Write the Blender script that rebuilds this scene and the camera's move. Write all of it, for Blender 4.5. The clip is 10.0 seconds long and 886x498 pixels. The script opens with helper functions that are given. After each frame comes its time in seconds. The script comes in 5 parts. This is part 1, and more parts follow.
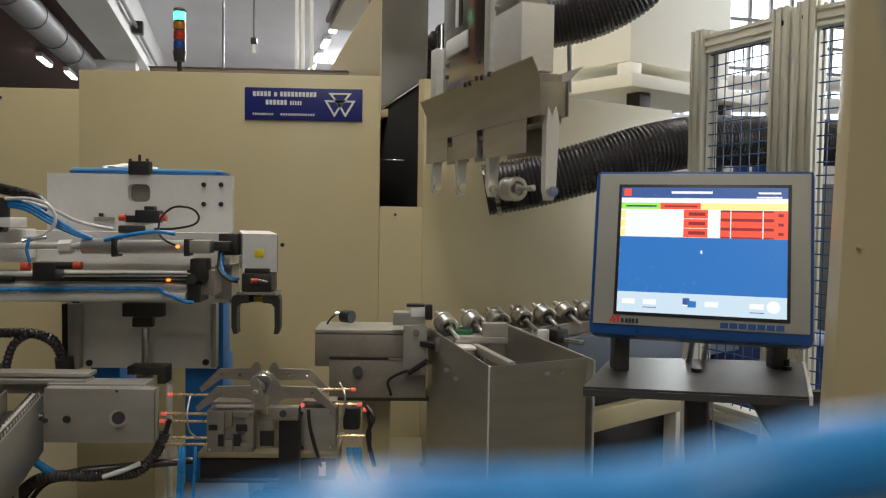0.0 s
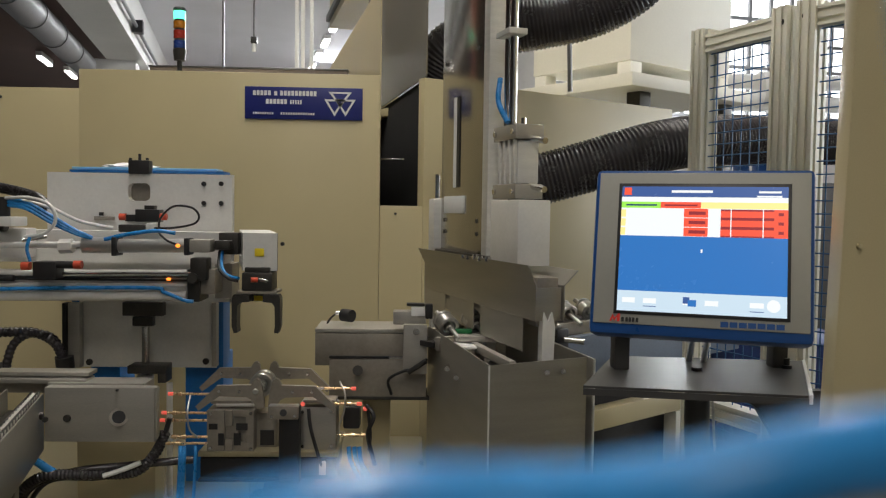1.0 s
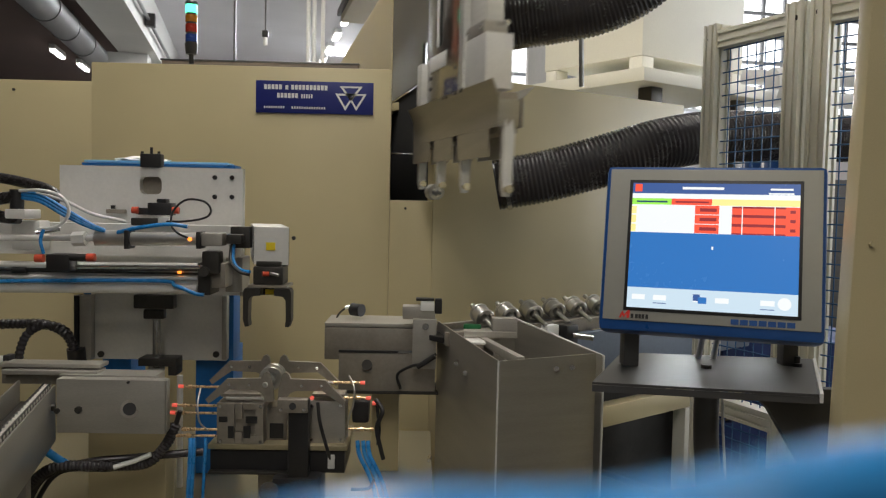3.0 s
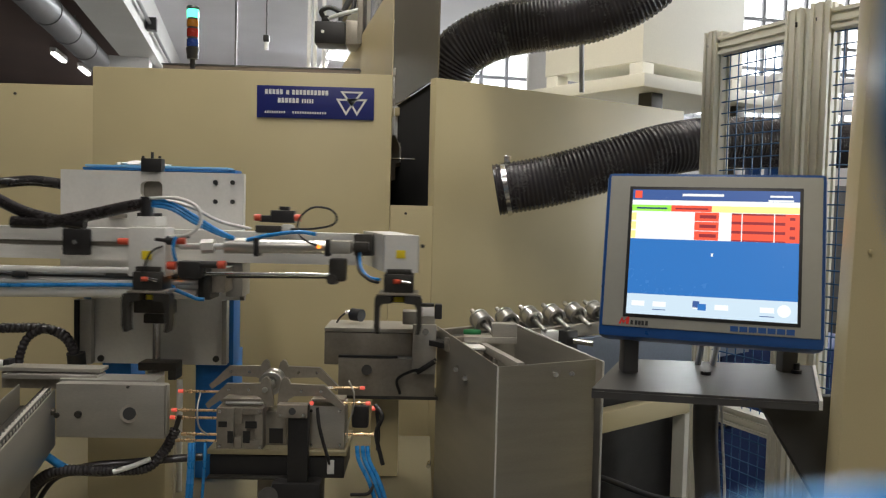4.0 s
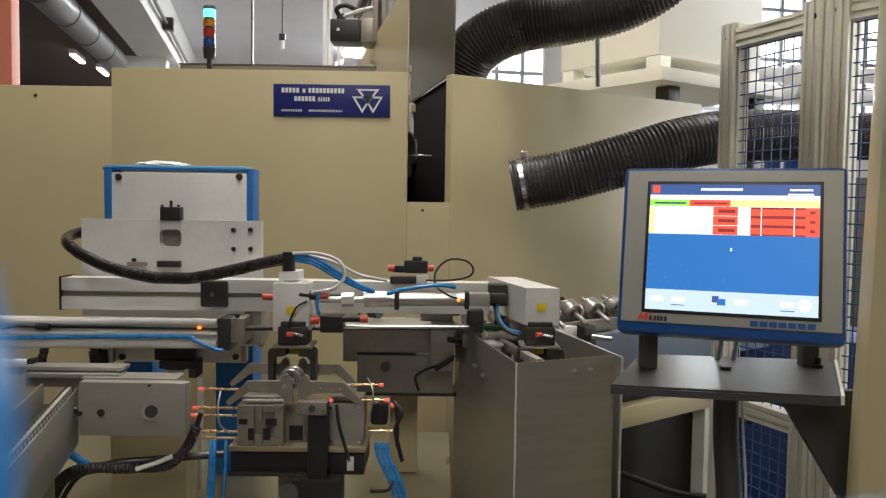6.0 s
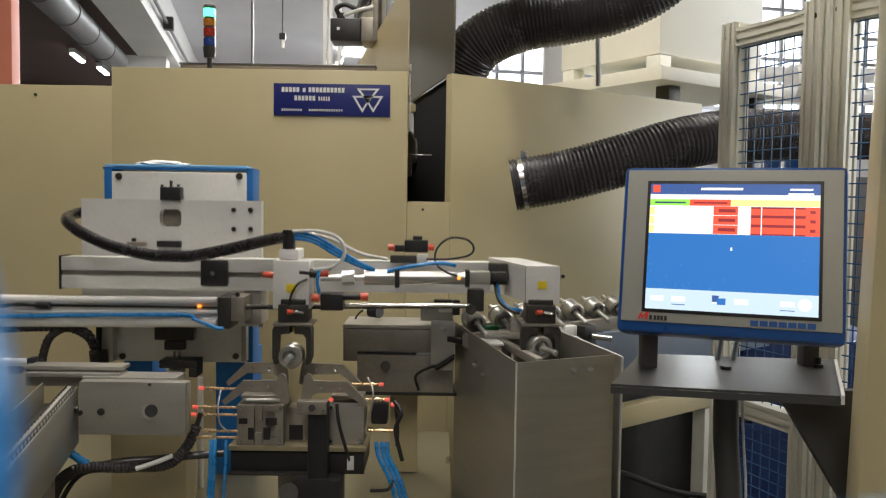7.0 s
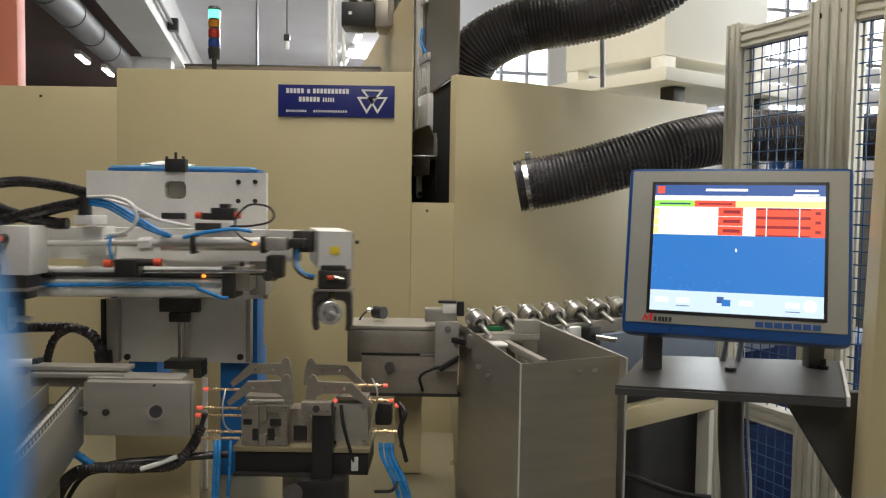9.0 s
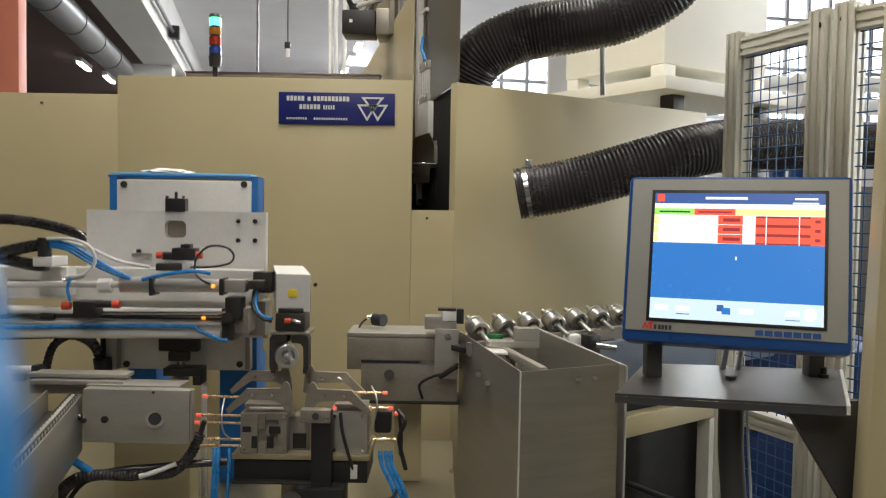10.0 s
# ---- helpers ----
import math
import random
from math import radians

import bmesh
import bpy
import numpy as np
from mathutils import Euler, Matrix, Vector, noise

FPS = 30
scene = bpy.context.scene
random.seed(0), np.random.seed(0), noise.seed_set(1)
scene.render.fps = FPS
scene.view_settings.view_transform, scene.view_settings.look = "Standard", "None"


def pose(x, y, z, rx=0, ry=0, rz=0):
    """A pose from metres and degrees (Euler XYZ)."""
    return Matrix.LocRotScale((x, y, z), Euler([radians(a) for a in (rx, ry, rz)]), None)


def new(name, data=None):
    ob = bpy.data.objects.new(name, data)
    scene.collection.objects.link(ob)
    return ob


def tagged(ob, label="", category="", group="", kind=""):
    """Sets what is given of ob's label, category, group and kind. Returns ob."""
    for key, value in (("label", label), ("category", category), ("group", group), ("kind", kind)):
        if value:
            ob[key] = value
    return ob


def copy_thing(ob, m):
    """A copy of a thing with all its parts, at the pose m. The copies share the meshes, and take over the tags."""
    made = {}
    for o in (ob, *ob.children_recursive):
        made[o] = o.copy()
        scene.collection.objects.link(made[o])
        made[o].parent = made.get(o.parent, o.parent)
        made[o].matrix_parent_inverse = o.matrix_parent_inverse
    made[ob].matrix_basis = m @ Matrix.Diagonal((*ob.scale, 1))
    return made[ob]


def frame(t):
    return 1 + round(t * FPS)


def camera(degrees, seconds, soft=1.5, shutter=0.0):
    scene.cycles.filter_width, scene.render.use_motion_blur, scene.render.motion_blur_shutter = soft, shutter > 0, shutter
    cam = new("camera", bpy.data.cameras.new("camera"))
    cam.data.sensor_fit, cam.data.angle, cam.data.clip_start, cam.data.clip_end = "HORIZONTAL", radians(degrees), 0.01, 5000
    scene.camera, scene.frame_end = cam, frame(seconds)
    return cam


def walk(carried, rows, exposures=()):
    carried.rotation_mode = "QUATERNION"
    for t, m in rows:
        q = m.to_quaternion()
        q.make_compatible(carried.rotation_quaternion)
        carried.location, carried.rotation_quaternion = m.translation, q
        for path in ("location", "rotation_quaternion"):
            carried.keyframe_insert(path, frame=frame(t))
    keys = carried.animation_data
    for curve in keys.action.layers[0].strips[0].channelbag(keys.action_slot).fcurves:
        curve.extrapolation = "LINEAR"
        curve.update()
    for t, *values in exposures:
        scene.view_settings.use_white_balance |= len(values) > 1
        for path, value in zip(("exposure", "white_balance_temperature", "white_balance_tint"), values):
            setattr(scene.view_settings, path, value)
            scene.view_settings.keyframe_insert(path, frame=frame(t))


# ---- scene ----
# camera: held in the hand behind a wire guard, nearly still
cam = camera(57.6, 10.0, soft=1.2, shutter=0.5)
cam.data.dof.use_dof = True
cam.data.dof.focus_distance = 2.0
cam.data.dof.aperture_fstop = 17.0
walk(cam, [
    (0.0, pose(0.0005, 0.0040, 1.3935, 87.43, -0.88, -2.10)),
    (0.5, pose(0.0005, 0.0040, 1.3937, 87.37, -0.86, -1.99)),
    (1.0, pose(0.0005, 0.0040, 1.3933, 87.37, -0.87, -2.09)),
    (1.5, pose(0.0005, 0.0040, 1.3928, 87.05, -0.79, -1.98)),
    (2.0, pose(0.0005, 0.0040, 1.3935, 86.95, -0.93, -1.75)),
    (2.5, pose(0.0005, 0.0040, 1.3943, 86.82, -1.06, -1.69)),
    (3.8, pose(0.0003, 0.0020, 1.3970, 87.26, -1.38, -0.89)),
    (4.0, pose(0.0003, 0.0012, 1.3980, 87.27, -1.39, -1.36)),
    (4.5, pose(-0.0006, -0.0060, 1.4019, 87.97, -1.18, -0.58)),
    (5.0, pose(0.0010, -0.0030, 1.4005, 87.13, -1.12, -0.92)),
    (5.5, pose(-0.0002, -0.0005, 1.4000, 86.97, -0.80, -0.18)),
    (7.0, pose(-0.0002, 0.0000, 1.4000, 86.92, -0.83, -0.16)),
    (7.5, pose(-0.0002, 0.0000, 1.4000, 86.90, -0.80, 0.01)),
    (8.0, pose(-0.0002, 0.0000, 1.4000, 86.88, -0.71, 0.15)),
    (8.5, pose(-0.0003, 0.0000, 1.4000, 86.91, -0.70, 0.38)),
    (9.0, pose(-0.0004, 0.0000, 1.4000, 86.99, -0.84, 0.14)),
    (9.5, pose(-0.0004, 0.0000, 1.4000, 87.26, -1.03, -0.03)),
    (10.0, pose(-0.0003, 0.0000, 1.4002, 87.52, -0.96, 0.14)),
], exposures=[(0.0, 0.16), (2.5, 0.13), (5.0, 0.32), (7.5, 0.38), (10.0, 0.44)])

# ---------------------------------------------------------------- world and light
world = bpy.data.worlds.new("world")
scene.world = world
world.use_nodes = True
wn = world.node_tree.nodes
sky = wn.new("ShaderNodeTexSky")
sky.sky_type = "NISHITA"
sky.sun_disc = False
sky.sun_elevation = radians(35)
sky.sun_rotation = radians(60)
wn["Background"].inputs["Strength"].default_value = 0.12
world.node_tree.links.new(sky.outputs["Color"], wn["Background"].inputs["Color"])

HALL = 12.5                       # the hall's long axis, degrees from the view's


def hall_point(u, v, z):
    a = radians(HALL)
    return Vector((u * math.cos(a) - v * math.sin(a), u * math.sin(a) + v * math.cos(a), z))


def area(name, u, v, z, sx, sy, power, color, tilt=(0, 0, 0)):
    lamp = bpy.data.lights.new(name, "AREA")
    lamp.shape, lamp.size, lamp.size_y = "RECTANGLE", sx, sy
    lamp.energy, lamp.color = power, color
    ob = new(name, lamp)
    ob.matrix_basis = Matrix.Translation(hall_point(u, v, z)) @ pose(0, 0, 0, 0, 0, HALL) @ pose(0, 0, 0, *tilt)
    return ob


WARM = (0.990, 0.938, 0.868)
area("strip_and_fill_lamp", -0.05, 2.6, 4.5, 0.25, 4.0, 100, WARM)
area("strip_and_fill_lamp", -0.8, -2.6, 4.6, 0.25, 4.0, 90, WARM)
area("strip_and_fill_lamp", 3.1, 3.6, 4.7, 0.25, 2.4, 56, WARM)
area("window_and_side_fill", 23.3, 3.0, 5.2, 4.0, 14.0, 1000, (0.92, 0.97, 1.0), (0, 90, 0))
area("strip_and_fill_lamp", 1.85, 15.0, 4.80, 0.25, 10.0, 360, WARM)
area("strip_and_fill_lamp", -4.2, 14.0, 4.0, 0.25, 8.0, 6, WARM)
area("window_and_side_fill", 8.0, 19.5, 6.2, 12.0, 3.5, 5200, (0.9, 0.96, 1.0), (-70, 0, 0))


# ---------------------------------------------------------------- materials
def material(name, color, rough=0.5, metal=0.0, vary=0.12, scale=6.0, bump=0.0, fine=120.0, emit=None, power=0.0,
             stretch=(1, 1, 1), coat=0.0, rough_vary=0.1):
    m = bpy.data.materials.new(name)
    m.use_nodes = True
    nt = m.node_tree
    n, l = nt.nodes, nt.links
    b = n["Principled BSDF"]
    b.inputs["Roughness"].default_value = rough
    b.inputs["Metallic"].default_value = metal
    b.inputs["Coat Weight"].default_value = coat
    tc = n.new("ShaderNodeTexCoord")
    mp = n.new("ShaderNodeMapping")
    mp.inputs["Scale"].default_value = stretch
    l.new(tc.outputs["Object"], mp.inputs["Vector"])
    big = n.new("ShaderNodeTexNoise")
    big.inputs["Scale"].default_value = scale
    big.inputs["Detail"].default_value = 5
    small = n.new("ShaderNodeTexNoise")
    small.inputs["Scale"].default_value = fine
    small.inputs["Detail"].default_value = 3
    l.new(mp.outputs["Vector"], big.inputs["Vector"])
    l.new(mp.outputs["Vector"], small.inputs["Vector"])
    mix = n.new("ShaderNodeMix")
    mix.data_type = "FLOAT"
    mix.inputs[0].default_value = 0.35
    l.new(big.outputs["Fac"], mix.inputs[2])
    l.new(small.outputs["Fac"], mix.inputs[3])
    ramp = n.new("ShaderNodeValToRGB")
    lo = [max(0.0, c * (1 - vary)) for c in color]
    hi = [min(1.0, c * (1 + vary)) for c in color]
    ramp.color_ramp.elements[0].position, ramp.color_ramp.elements[1].position = 0.32, 0.68
    ramp.color_ramp.elements[0].color = (*lo, 1)
    ramp.color_ramp.elements[1].color = (*hi, 1)
    l.new(mix.outputs[0], ramp.inputs["Fac"])
    l.new(ramp.outputs["Color"], b.inputs["Base Color"])
    rr = n.new("ShaderNodeMapRange")
    rr.inputs["To Min"].default_value = max(0.02, rough - rough_vary)
    rr.inputs["To Max"].default_value = min(1.0, rough + rough_vary)
    l.new(mix.outputs[0], rr.inputs["Value"])
    l.new(rr.outputs["Result"], b.inputs["Roughness"])
    if bump:
        bp = n.new("ShaderNodeBump")
        bp.inputs["Strength"].default_value = bump
        bp.inputs["Distance"].default_value = 0.002
        l.new(small.outputs["Fac"], bp.inputs["Height"])
        l.new(bp.outputs["Normal"], b.inputs["Normal"])
    if emit:
        b.inputs["Emission Color"].default_value = (*emit, 1)
        b.inputs["Emission Strength"].default_value = power
    return m


BEIGE = material("beige_paint", (0.54, 0.462, 0.272), 0.36, vary=0.07, scale=2.5, bump=0.05, fine=400)
BEIGE_LIGHT = material("cream_paint", (0.84, 0.82, 0.72), 0.5, vary=0.05, scale=2.0)
ALU = material("milled_aluminium", (0.74, 0.73, 0.69), 0.42, 0.3, vary=0.08, scale=12, stretch=(1, 1, 6), bump=0.05)
ALU_PLATE = material("anodised_aluminium_plate", (0.78, 0.77, 0.735), 0.42, 0.25, vary=0.07, scale=9, bump=0.05)
PROFILE = material("anodised_profile", (0.80, 0.78, 0.68), 0.42, 0.08, vary=0.05, scale=8)
STEEL = material("brushed_steel", (0.44, 0.42, 0.375), 0.40, 0.6, vary=0.12, scale=5, stretch=(1, 1, 5), bump=0.05)
SHEET = material("stainless_sheet", (0.39, 0.37, 0.32), 0.34, 0.65, vary=0.12, scale=3.5, stretch=(1, 1, 9), bump=0.05)
SATIN = material("satin_tube", (0.84, 0.83, 0.79), 0.22, 0.3, vary=0.05, scale=10)
CHROME = material("polished_steel", (0.72, 0.71, 0.69), 0.16, 1.0, vary=0.05, scale=20)
TURNED = material("turned_steel", (0.56, 0.55, 0.52), 0.30, 0.9, vary=0.06, scale=12, rough_vary=0.04)
DARK_STEEL = material("burnished_steel", (0.06, 0.056, 0.05), 0.42, 0.6, vary=0.2, scale=14)
POLISHED = material("polished_column_steel", (0.42, 0.40, 0.36), 0.15, 0.9, vary=0.12, scale=6, stretch=(1, 1, 0.2), rough_vary=0.06)
GUN = material("grey_steel_block", (0.32, 0.29, 0.245), 0.38, 0.5, vary=0.15, scale=14, bump=0.06)
BLACK = material("black_plastic", (0.018, 0.017, 0.017), 0.42, vary=0.2, scale=20)
SLOT_DARK = material("slot_shade_black", (0.008, 0.008, 0.008), 0.8, vary=0.2)
RUBBER = material("black_rubber_hose", (0.040, 0.036, 0.040), 0.27, vary=0.10, scale=9, rough_vary=0.03)
HOSE_BLACK = material("black_supply_hose", (0.018, 0.016, 0.016), 0.27, vary=0.25, scale=15, rough_vary=0.05)
BLACK_PAINT = material("black_enamel", (0.060, 0.058, 0.056), 0.42, vary=0.06, scale=5, bump=0.02, fine=700, rough_vary=0.02)
BLUE = material("blue_enamel", (0.012, 0.14, 0.42), 0.4, vary=0.12, scale=8)
BLUE_TUBE = material("blue_pneumatic_tube", (0.025, 0.23, 0.58), 0.28, vary=0.1, scale=30)
BLUE_WIRE = material("blue_coated_wire", (0.018, 0.22, 0.53), 0.30, vary=0.12, scale=300, coat=0.25)
BLUE_RIM = material("blue_housing_paint", (0.015, 0.075, 0.26), 0.3, vary=0.08, scale=10)
BEZEL = material("grey_bezel_film", (0.33, 0.325, 0.285), 0.5, vary=0.04, scale=12)
SIGN_BLUE = material("navy_sign", (0.012, 0.02, 0.16), 0.4, vary=0.06, scale=10)
WHITE = material("white_paint", (0.80, 0.80, 0.78), 0.5, vary=0.03, scale=10)
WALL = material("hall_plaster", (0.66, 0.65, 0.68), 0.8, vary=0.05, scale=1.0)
UNSEEN_WALL = material("unseen_wall_dark", (0.20, 0.19, 0.18), 0.8, vary=0.08, scale=1.0)
CEIL_BROWN = material("dark_hall_ceiling", (0.115, 0.072, 0.060), 0.8, vary=0.15, scale=0.7)
CONCRETE = material("painted_concrete", (0.66, 0.65, 0.63), 0.75, vary=0.06, scale=1.2, bump=0.1, fine=30)
FLOOR = material("grey_floor", (0.13, 0.125, 0.11), 0.5, vary=0.15, scale=1.5)
GALV = material("galvanised_duct", (0.22, 0.22, 0.22), 0.35, 0.85, vary=0.15, scale=6)
YELLOW = material("yellow_sticker", (0.80, 0.62, 0.02), 0.5, vary=0.04)
RED_CAP = material("red_plastic_cap", (0.62, 0.085, 0.04), 0.35, vary=0.08)
RED_LED = material("red_led", (0.6, 0.12, 0.09), 0.4, emit=(1.0, 0.12, 0.08), power=0.45)
BRASS = material("brass_fitting", (0.72, 0.52, 0.30), 0.28, 0.8, vary=0.1, scale=30)
ORANGE_LED = material("orange_led", (0.9, 0.3, 0.03), 0.4, emit=(1.0, 0.26, 0.03), power=1.8)
GREEN_PART = material("green_plastic", (0.015, 0.16, 0.05), 0.4)
CLEAR_TUBE = material("translucent_white_tube", (0.62, 0.62, 0.60), 0.3, vary=0.1, scale=60)
RED_POST = material("faded_red_paint", (0.50, 0.17, 0.11), 0.6, vary=0.1)
RAG = material("white_rag", (0.75, 0.74, 0.72), 0.9, vary=0.08, scale=30, bump=0.3)
BLUE_FILM = material("pale_blue_film", (0.28, 0.60, 0.82), 0.3, vary=0.1)
TUBE_GLOW = material("fluorescent_tube", (0.9, 0.9, 0.88), 0.4, emit=(1.0, 0.97, 0.92), power=9.0)


def lamp_lens(name, color, power):
    return material(name, tuple(0.35 * c + 0.01 for c in color), 0.25, emit=color, power=power)


def screen_mat(name, color, power=1.0):
    m = material(name, (0.02, 0.02, 0.02), 0.25, vary=0.02, emit=color, power=power)
    return m


# ---------------------------------------------------------------- builders
def thing(name, base, label, category, group="", kind=""):
    e = new(name)
    e.empty_display_size = 0.05
    e.matrix_basis = Matrix.Translation(base)
    return tagged(e, label, category, group, kind)


def part(name, bm, mat, parent=None, label="", smooth=30):
    """One mesh object from a bmesh in world metres, under its thing or part."""
    bmesh.ops.recalc_face_normals(bm, faces=bm.faces)
    vs = [v.co for v in bm.verts]
    c = Vector([(min(v[i] for v in vs) + max(v[i] for v in vs)) / 2 for i in range(3)])
    for v in bm.verts:
        v.co -= c
    me = bpy.data.meshes.new(name)
    for f in bm.faces:
        f.smooth = True
    bm.to_mesh(me)
    bm.free()
    me.set_sharp_from_angle(angle=radians(smooth))
    for m in (mat if isinstance(mat, (list, tuple)) else [mat]):
        me.materials.append(m)
    ob = new(name, me)
    ob.matrix_basis = Matrix.Translation(c)
    if parent is not None:
        ob.parent = parent
        w = parent.matrix_basis.copy()
        if parent.parent is not None:
            w = parent.parent.matrix_basis @ parent.matrix_parent_inverse @ w
        ob.matrix_parent_inverse = w.inverted()
    if label:
        ob["label"] = label
    return ob


def add_box(bm, lo, hi, bev=0.0, turn=None):
    """A box between two corners; turn: a matrix applied to it."""
    lo, hi = [min(a, b) for a, b in zip(lo, hi)], [max(a, b) for a, b in zip(lo, hi)]
    c = [(a + b) / 2 for a, b in zip(lo, hi)]
    s = [b - a for a, b in zip(lo, hi)]
    r = bmesh.ops.create_cube(bm, size=1.0, matrix=Matrix.Translation(c) @ Matrix.Diagonal((*s, 1)))
    vs = r["verts"]
    if bev:
        es = list({e for v in vs for e in v.link_edges})
        r = bmesh.ops.bevel(bm, geom=es, offset=min(bev, min(s) * 0.45), segments=2, affect="EDGES", profile=0.6)
        vs = list({v for f in r["faces"] for v in f.verts} | {v for v in vs if v.is_valid})
    if turn is not None:
        bmesh.ops.transform(bm, matrix=turn, verts=vs)
    return vs


def add_cyl(bm, p0, p1, r, seg=18, r2=None):
    p0, p1 = Vector(p0), Vector(p1)
    d = p1 - p0
    m = Matrix.Translation((p0 + p1) / 2) @ d.to_track_quat("Z", "Y").to_matrix().to_4x4()
    bmesh.ops.create_cone(bm, cap_ends=True, segments=seg, radius1=r, radius2=r if r2 is None else r2, depth=d.length, matrix=m)


def spline(pts, n):
    """Catmull-Rom points through pts."""
    ps = [Vector(p) for p in pts]
    ps = [2 * ps[0] - ps[1]] + ps + [2 * ps[-1] - ps[-2]]
    out = []
    for i in range(1, len(ps) - 2):
        a, b, c, d = ps[i - 1:i + 3]
        for k in range(n):
            t = k / n
            out.append(0.5 * (2 * b + (c - a) * t + (2 * a - 5 * b + 4 * c - d) * t * t + (3 * b - a - 3 * c + d) * t ** 3))
    out.append(ps[-2])
    return out


def add_tube(bm, pts, r, seg=10, n=8, ribs=0.0, pitch=0.0):
    """A hose along pts; with ribs its radius swells by that much every pitch."""
    path = spline(pts, n)
    if ribs:
        lengths = [0.0]
        for a, b in zip(path, path[1:]):
            lengths.append(lengths[-1] + (b - a).length)
        total = lengths[-1]
        count = int(total / pitch) * 6
        fine, j = [], 0
        for k in range(count + 1):
            s = total * k / count
            while j < len(path) - 2 and lengths[j + 1] < s:
                j += 1
            f = (s - lengths[j]) / max(1e-6, lengths[j + 1] - lengths[j])
            fine.append(path[j].lerp(path[j + 1], f))
        path = fine
    up = Vector((0, 0, 1))
    rings = []
    prev = None
    for k, p in enumerate(path):
        d = (path[min(k + 1, len(path) - 1)] - path[max(k - 1, 0)]).normalized()
        if prev is None:
            side = d.cross(up if abs(d.z) < 0.9 else Vector((1, 0, 0))).normalized()
        else:
            side = (prev - d * prev.dot(d)).normalized()
        prev = side
        top = side.cross(d)
        rad = r + (ribs * math.cos(math.pi * k / 3) if ribs else 0)
        rings.append([bm.verts.new(p + rad * (math.cos(2 * math.pi * q / seg) * side + math.sin(2 * math.pi * q / seg) * top)) for q in range(seg)])
    for a, b in zip(rings, rings[1:]):
        for q in range(seg):
            bm.faces.new((a[q], a[(q + 1) % seg], b[(q + 1) % seg], b[q]))
    bm.faces.new(list(reversed(rings[0])))
    bm.faces.new(rings[-1])


def add_prism(bm, outline, axis, a, b):
    """A plate: a closed outline in the two other axes, from a to b along axis ('x', 'y' or 'z')."""
    i = "xyz".index(axis)

    def at(p, w):
        q = list(p)
        q.insert(i, w)
        return bm.verts.new(q)
    lo, hi = [at(p, a) for p in outline], [at(p, b) for p in outline]
    k = len(outline)
    bm.faces.new(lo)
    bm.faces.new(list(reversed(hi)))
    for j in range(k):
        bm.faces.new((lo[j], hi[j], hi[(j + 1) % k], lo[(j + 1) % k]))


def box(name, mat, parent, lo, hi, bev=0.0015, label="", turn=None):
    bm = bmesh.new()
    add_box(bm, lo, hi, bev, turn)
    return part(name, bm, mat, parent, label)


def cyl(name, mat, parent, p0, p1, r, seg=18, r2=None, label=""):
    bm = bmesh.new()
    add_cyl(bm, p0, p1, r, seg, r2)
    return part(name, bm, mat, parent, label)


def tube(name, mat, parent, pts, r, seg=10, n=8, label="", ribs=0.0, pitch=0.0):
    bm = bmesh.new()
    add_tube(bm, pts, r, seg, n, ribs, pitch)
    return part(name, bm, mat, parent, label, 60)


def prism(name, mat, parent, outline, axis, a, b, label=""):
    bm = bmesh.new()
    add_prism(bm, outline, axis, a, b)
    return part(name, bm, mat, parent, label)


def bolt(parent, x, y, z, r=0.006, mat=None, name="bolt"):
    """A socket-head screw on a face towards the viewer."""
    bm = bmesh.new()
    add_cyl(bm, (x, y, z), (x, y - 0.005, z), r, 14)
    add_cyl(bm, (x, y - 0.0045, z), (x, y - 0.0065, z), r * 0.8, 14)
    return part(name, bm, mat or DARK_STEEL, parent)


def yaw_about(x, y, deg):
    return Matrix.Translation((x, y, 0)) @ pose(0, 0, 0, 0, 0, deg) @ Matrix.Translation((-x, -y, 0))


def hall_turn():
    return pose(0, 0, 0, 0, 0, HALL)


def structure(name, mat, lo, hi, label, category="", turn=None, bev=0.0):
    ob = box(name, mat, None, lo, hi, bev, "", turn)
    return tagged(ob, label, category, "", "structure")


# ---------------------------------------------------------------- the hall
HT = hall_turn()
structure("floor", FLOOR, (-14, -8, -0.1), (24, 26, 0.0), "grey painted concrete factory floor", "floor", HT)
structure("ceiling", WALL, (-1.6, -8, 5.0), (5.6, 26, 5.2), "pale grey plaster factory ceiling", "ceiling", HT)
structure("ceiling_low", CEIL_BROWN, (-14, -8, 4.25), (-1.6, 26, 4.45), "dark brown ceiling of the low bay", "ceiling", HT)
structure("ceiling_high", WALL, (5.6, -8, 9.0), (24, 26, 9.2), "pale high ceiling over the window bay", "ceiling", HT)
structure("wall_step", WALL, (5.45, -8, 5.2), (5.6, 26, 9.0), "pale wall above the lower ceiling", "wall", HT)
structure("wall_west", UNSEEN_WALL, (-14.2, -8, 0), (-14, 26, 4.3), "unseen hall wall, darkened to cut bounce light", "wall", HT)
structure("wall_east", UNSEEN_WALL, (24, -8, 0), (24.2, 26, 9.2), "unseen hall wall, darkened to cut bounce light", "wall", HT)
structure("wall_south", UNSEEN_WALL, (-14.2, -8.2, 0), (24.2, -8, 9.2), "unseen hall wall, darkened to cut bounce light", "wall", HT)
structure("wall_north", WALL, (-14.2, 22, 0), (5.6, 22.2, 9.2), "pale plaster end wall", "wall", HT)
structure("wall_north_low", WALL, (5.6, 22, 0), (24, 22.2, 4.4), "pale plaster wall under the windows", "wall", HT)
win = thing("window_1", hall_point(14.8, 22.1, 4.4), "bright factory window band with dark steel mullions", "window", "", "structure")
bm = bmesh.new()
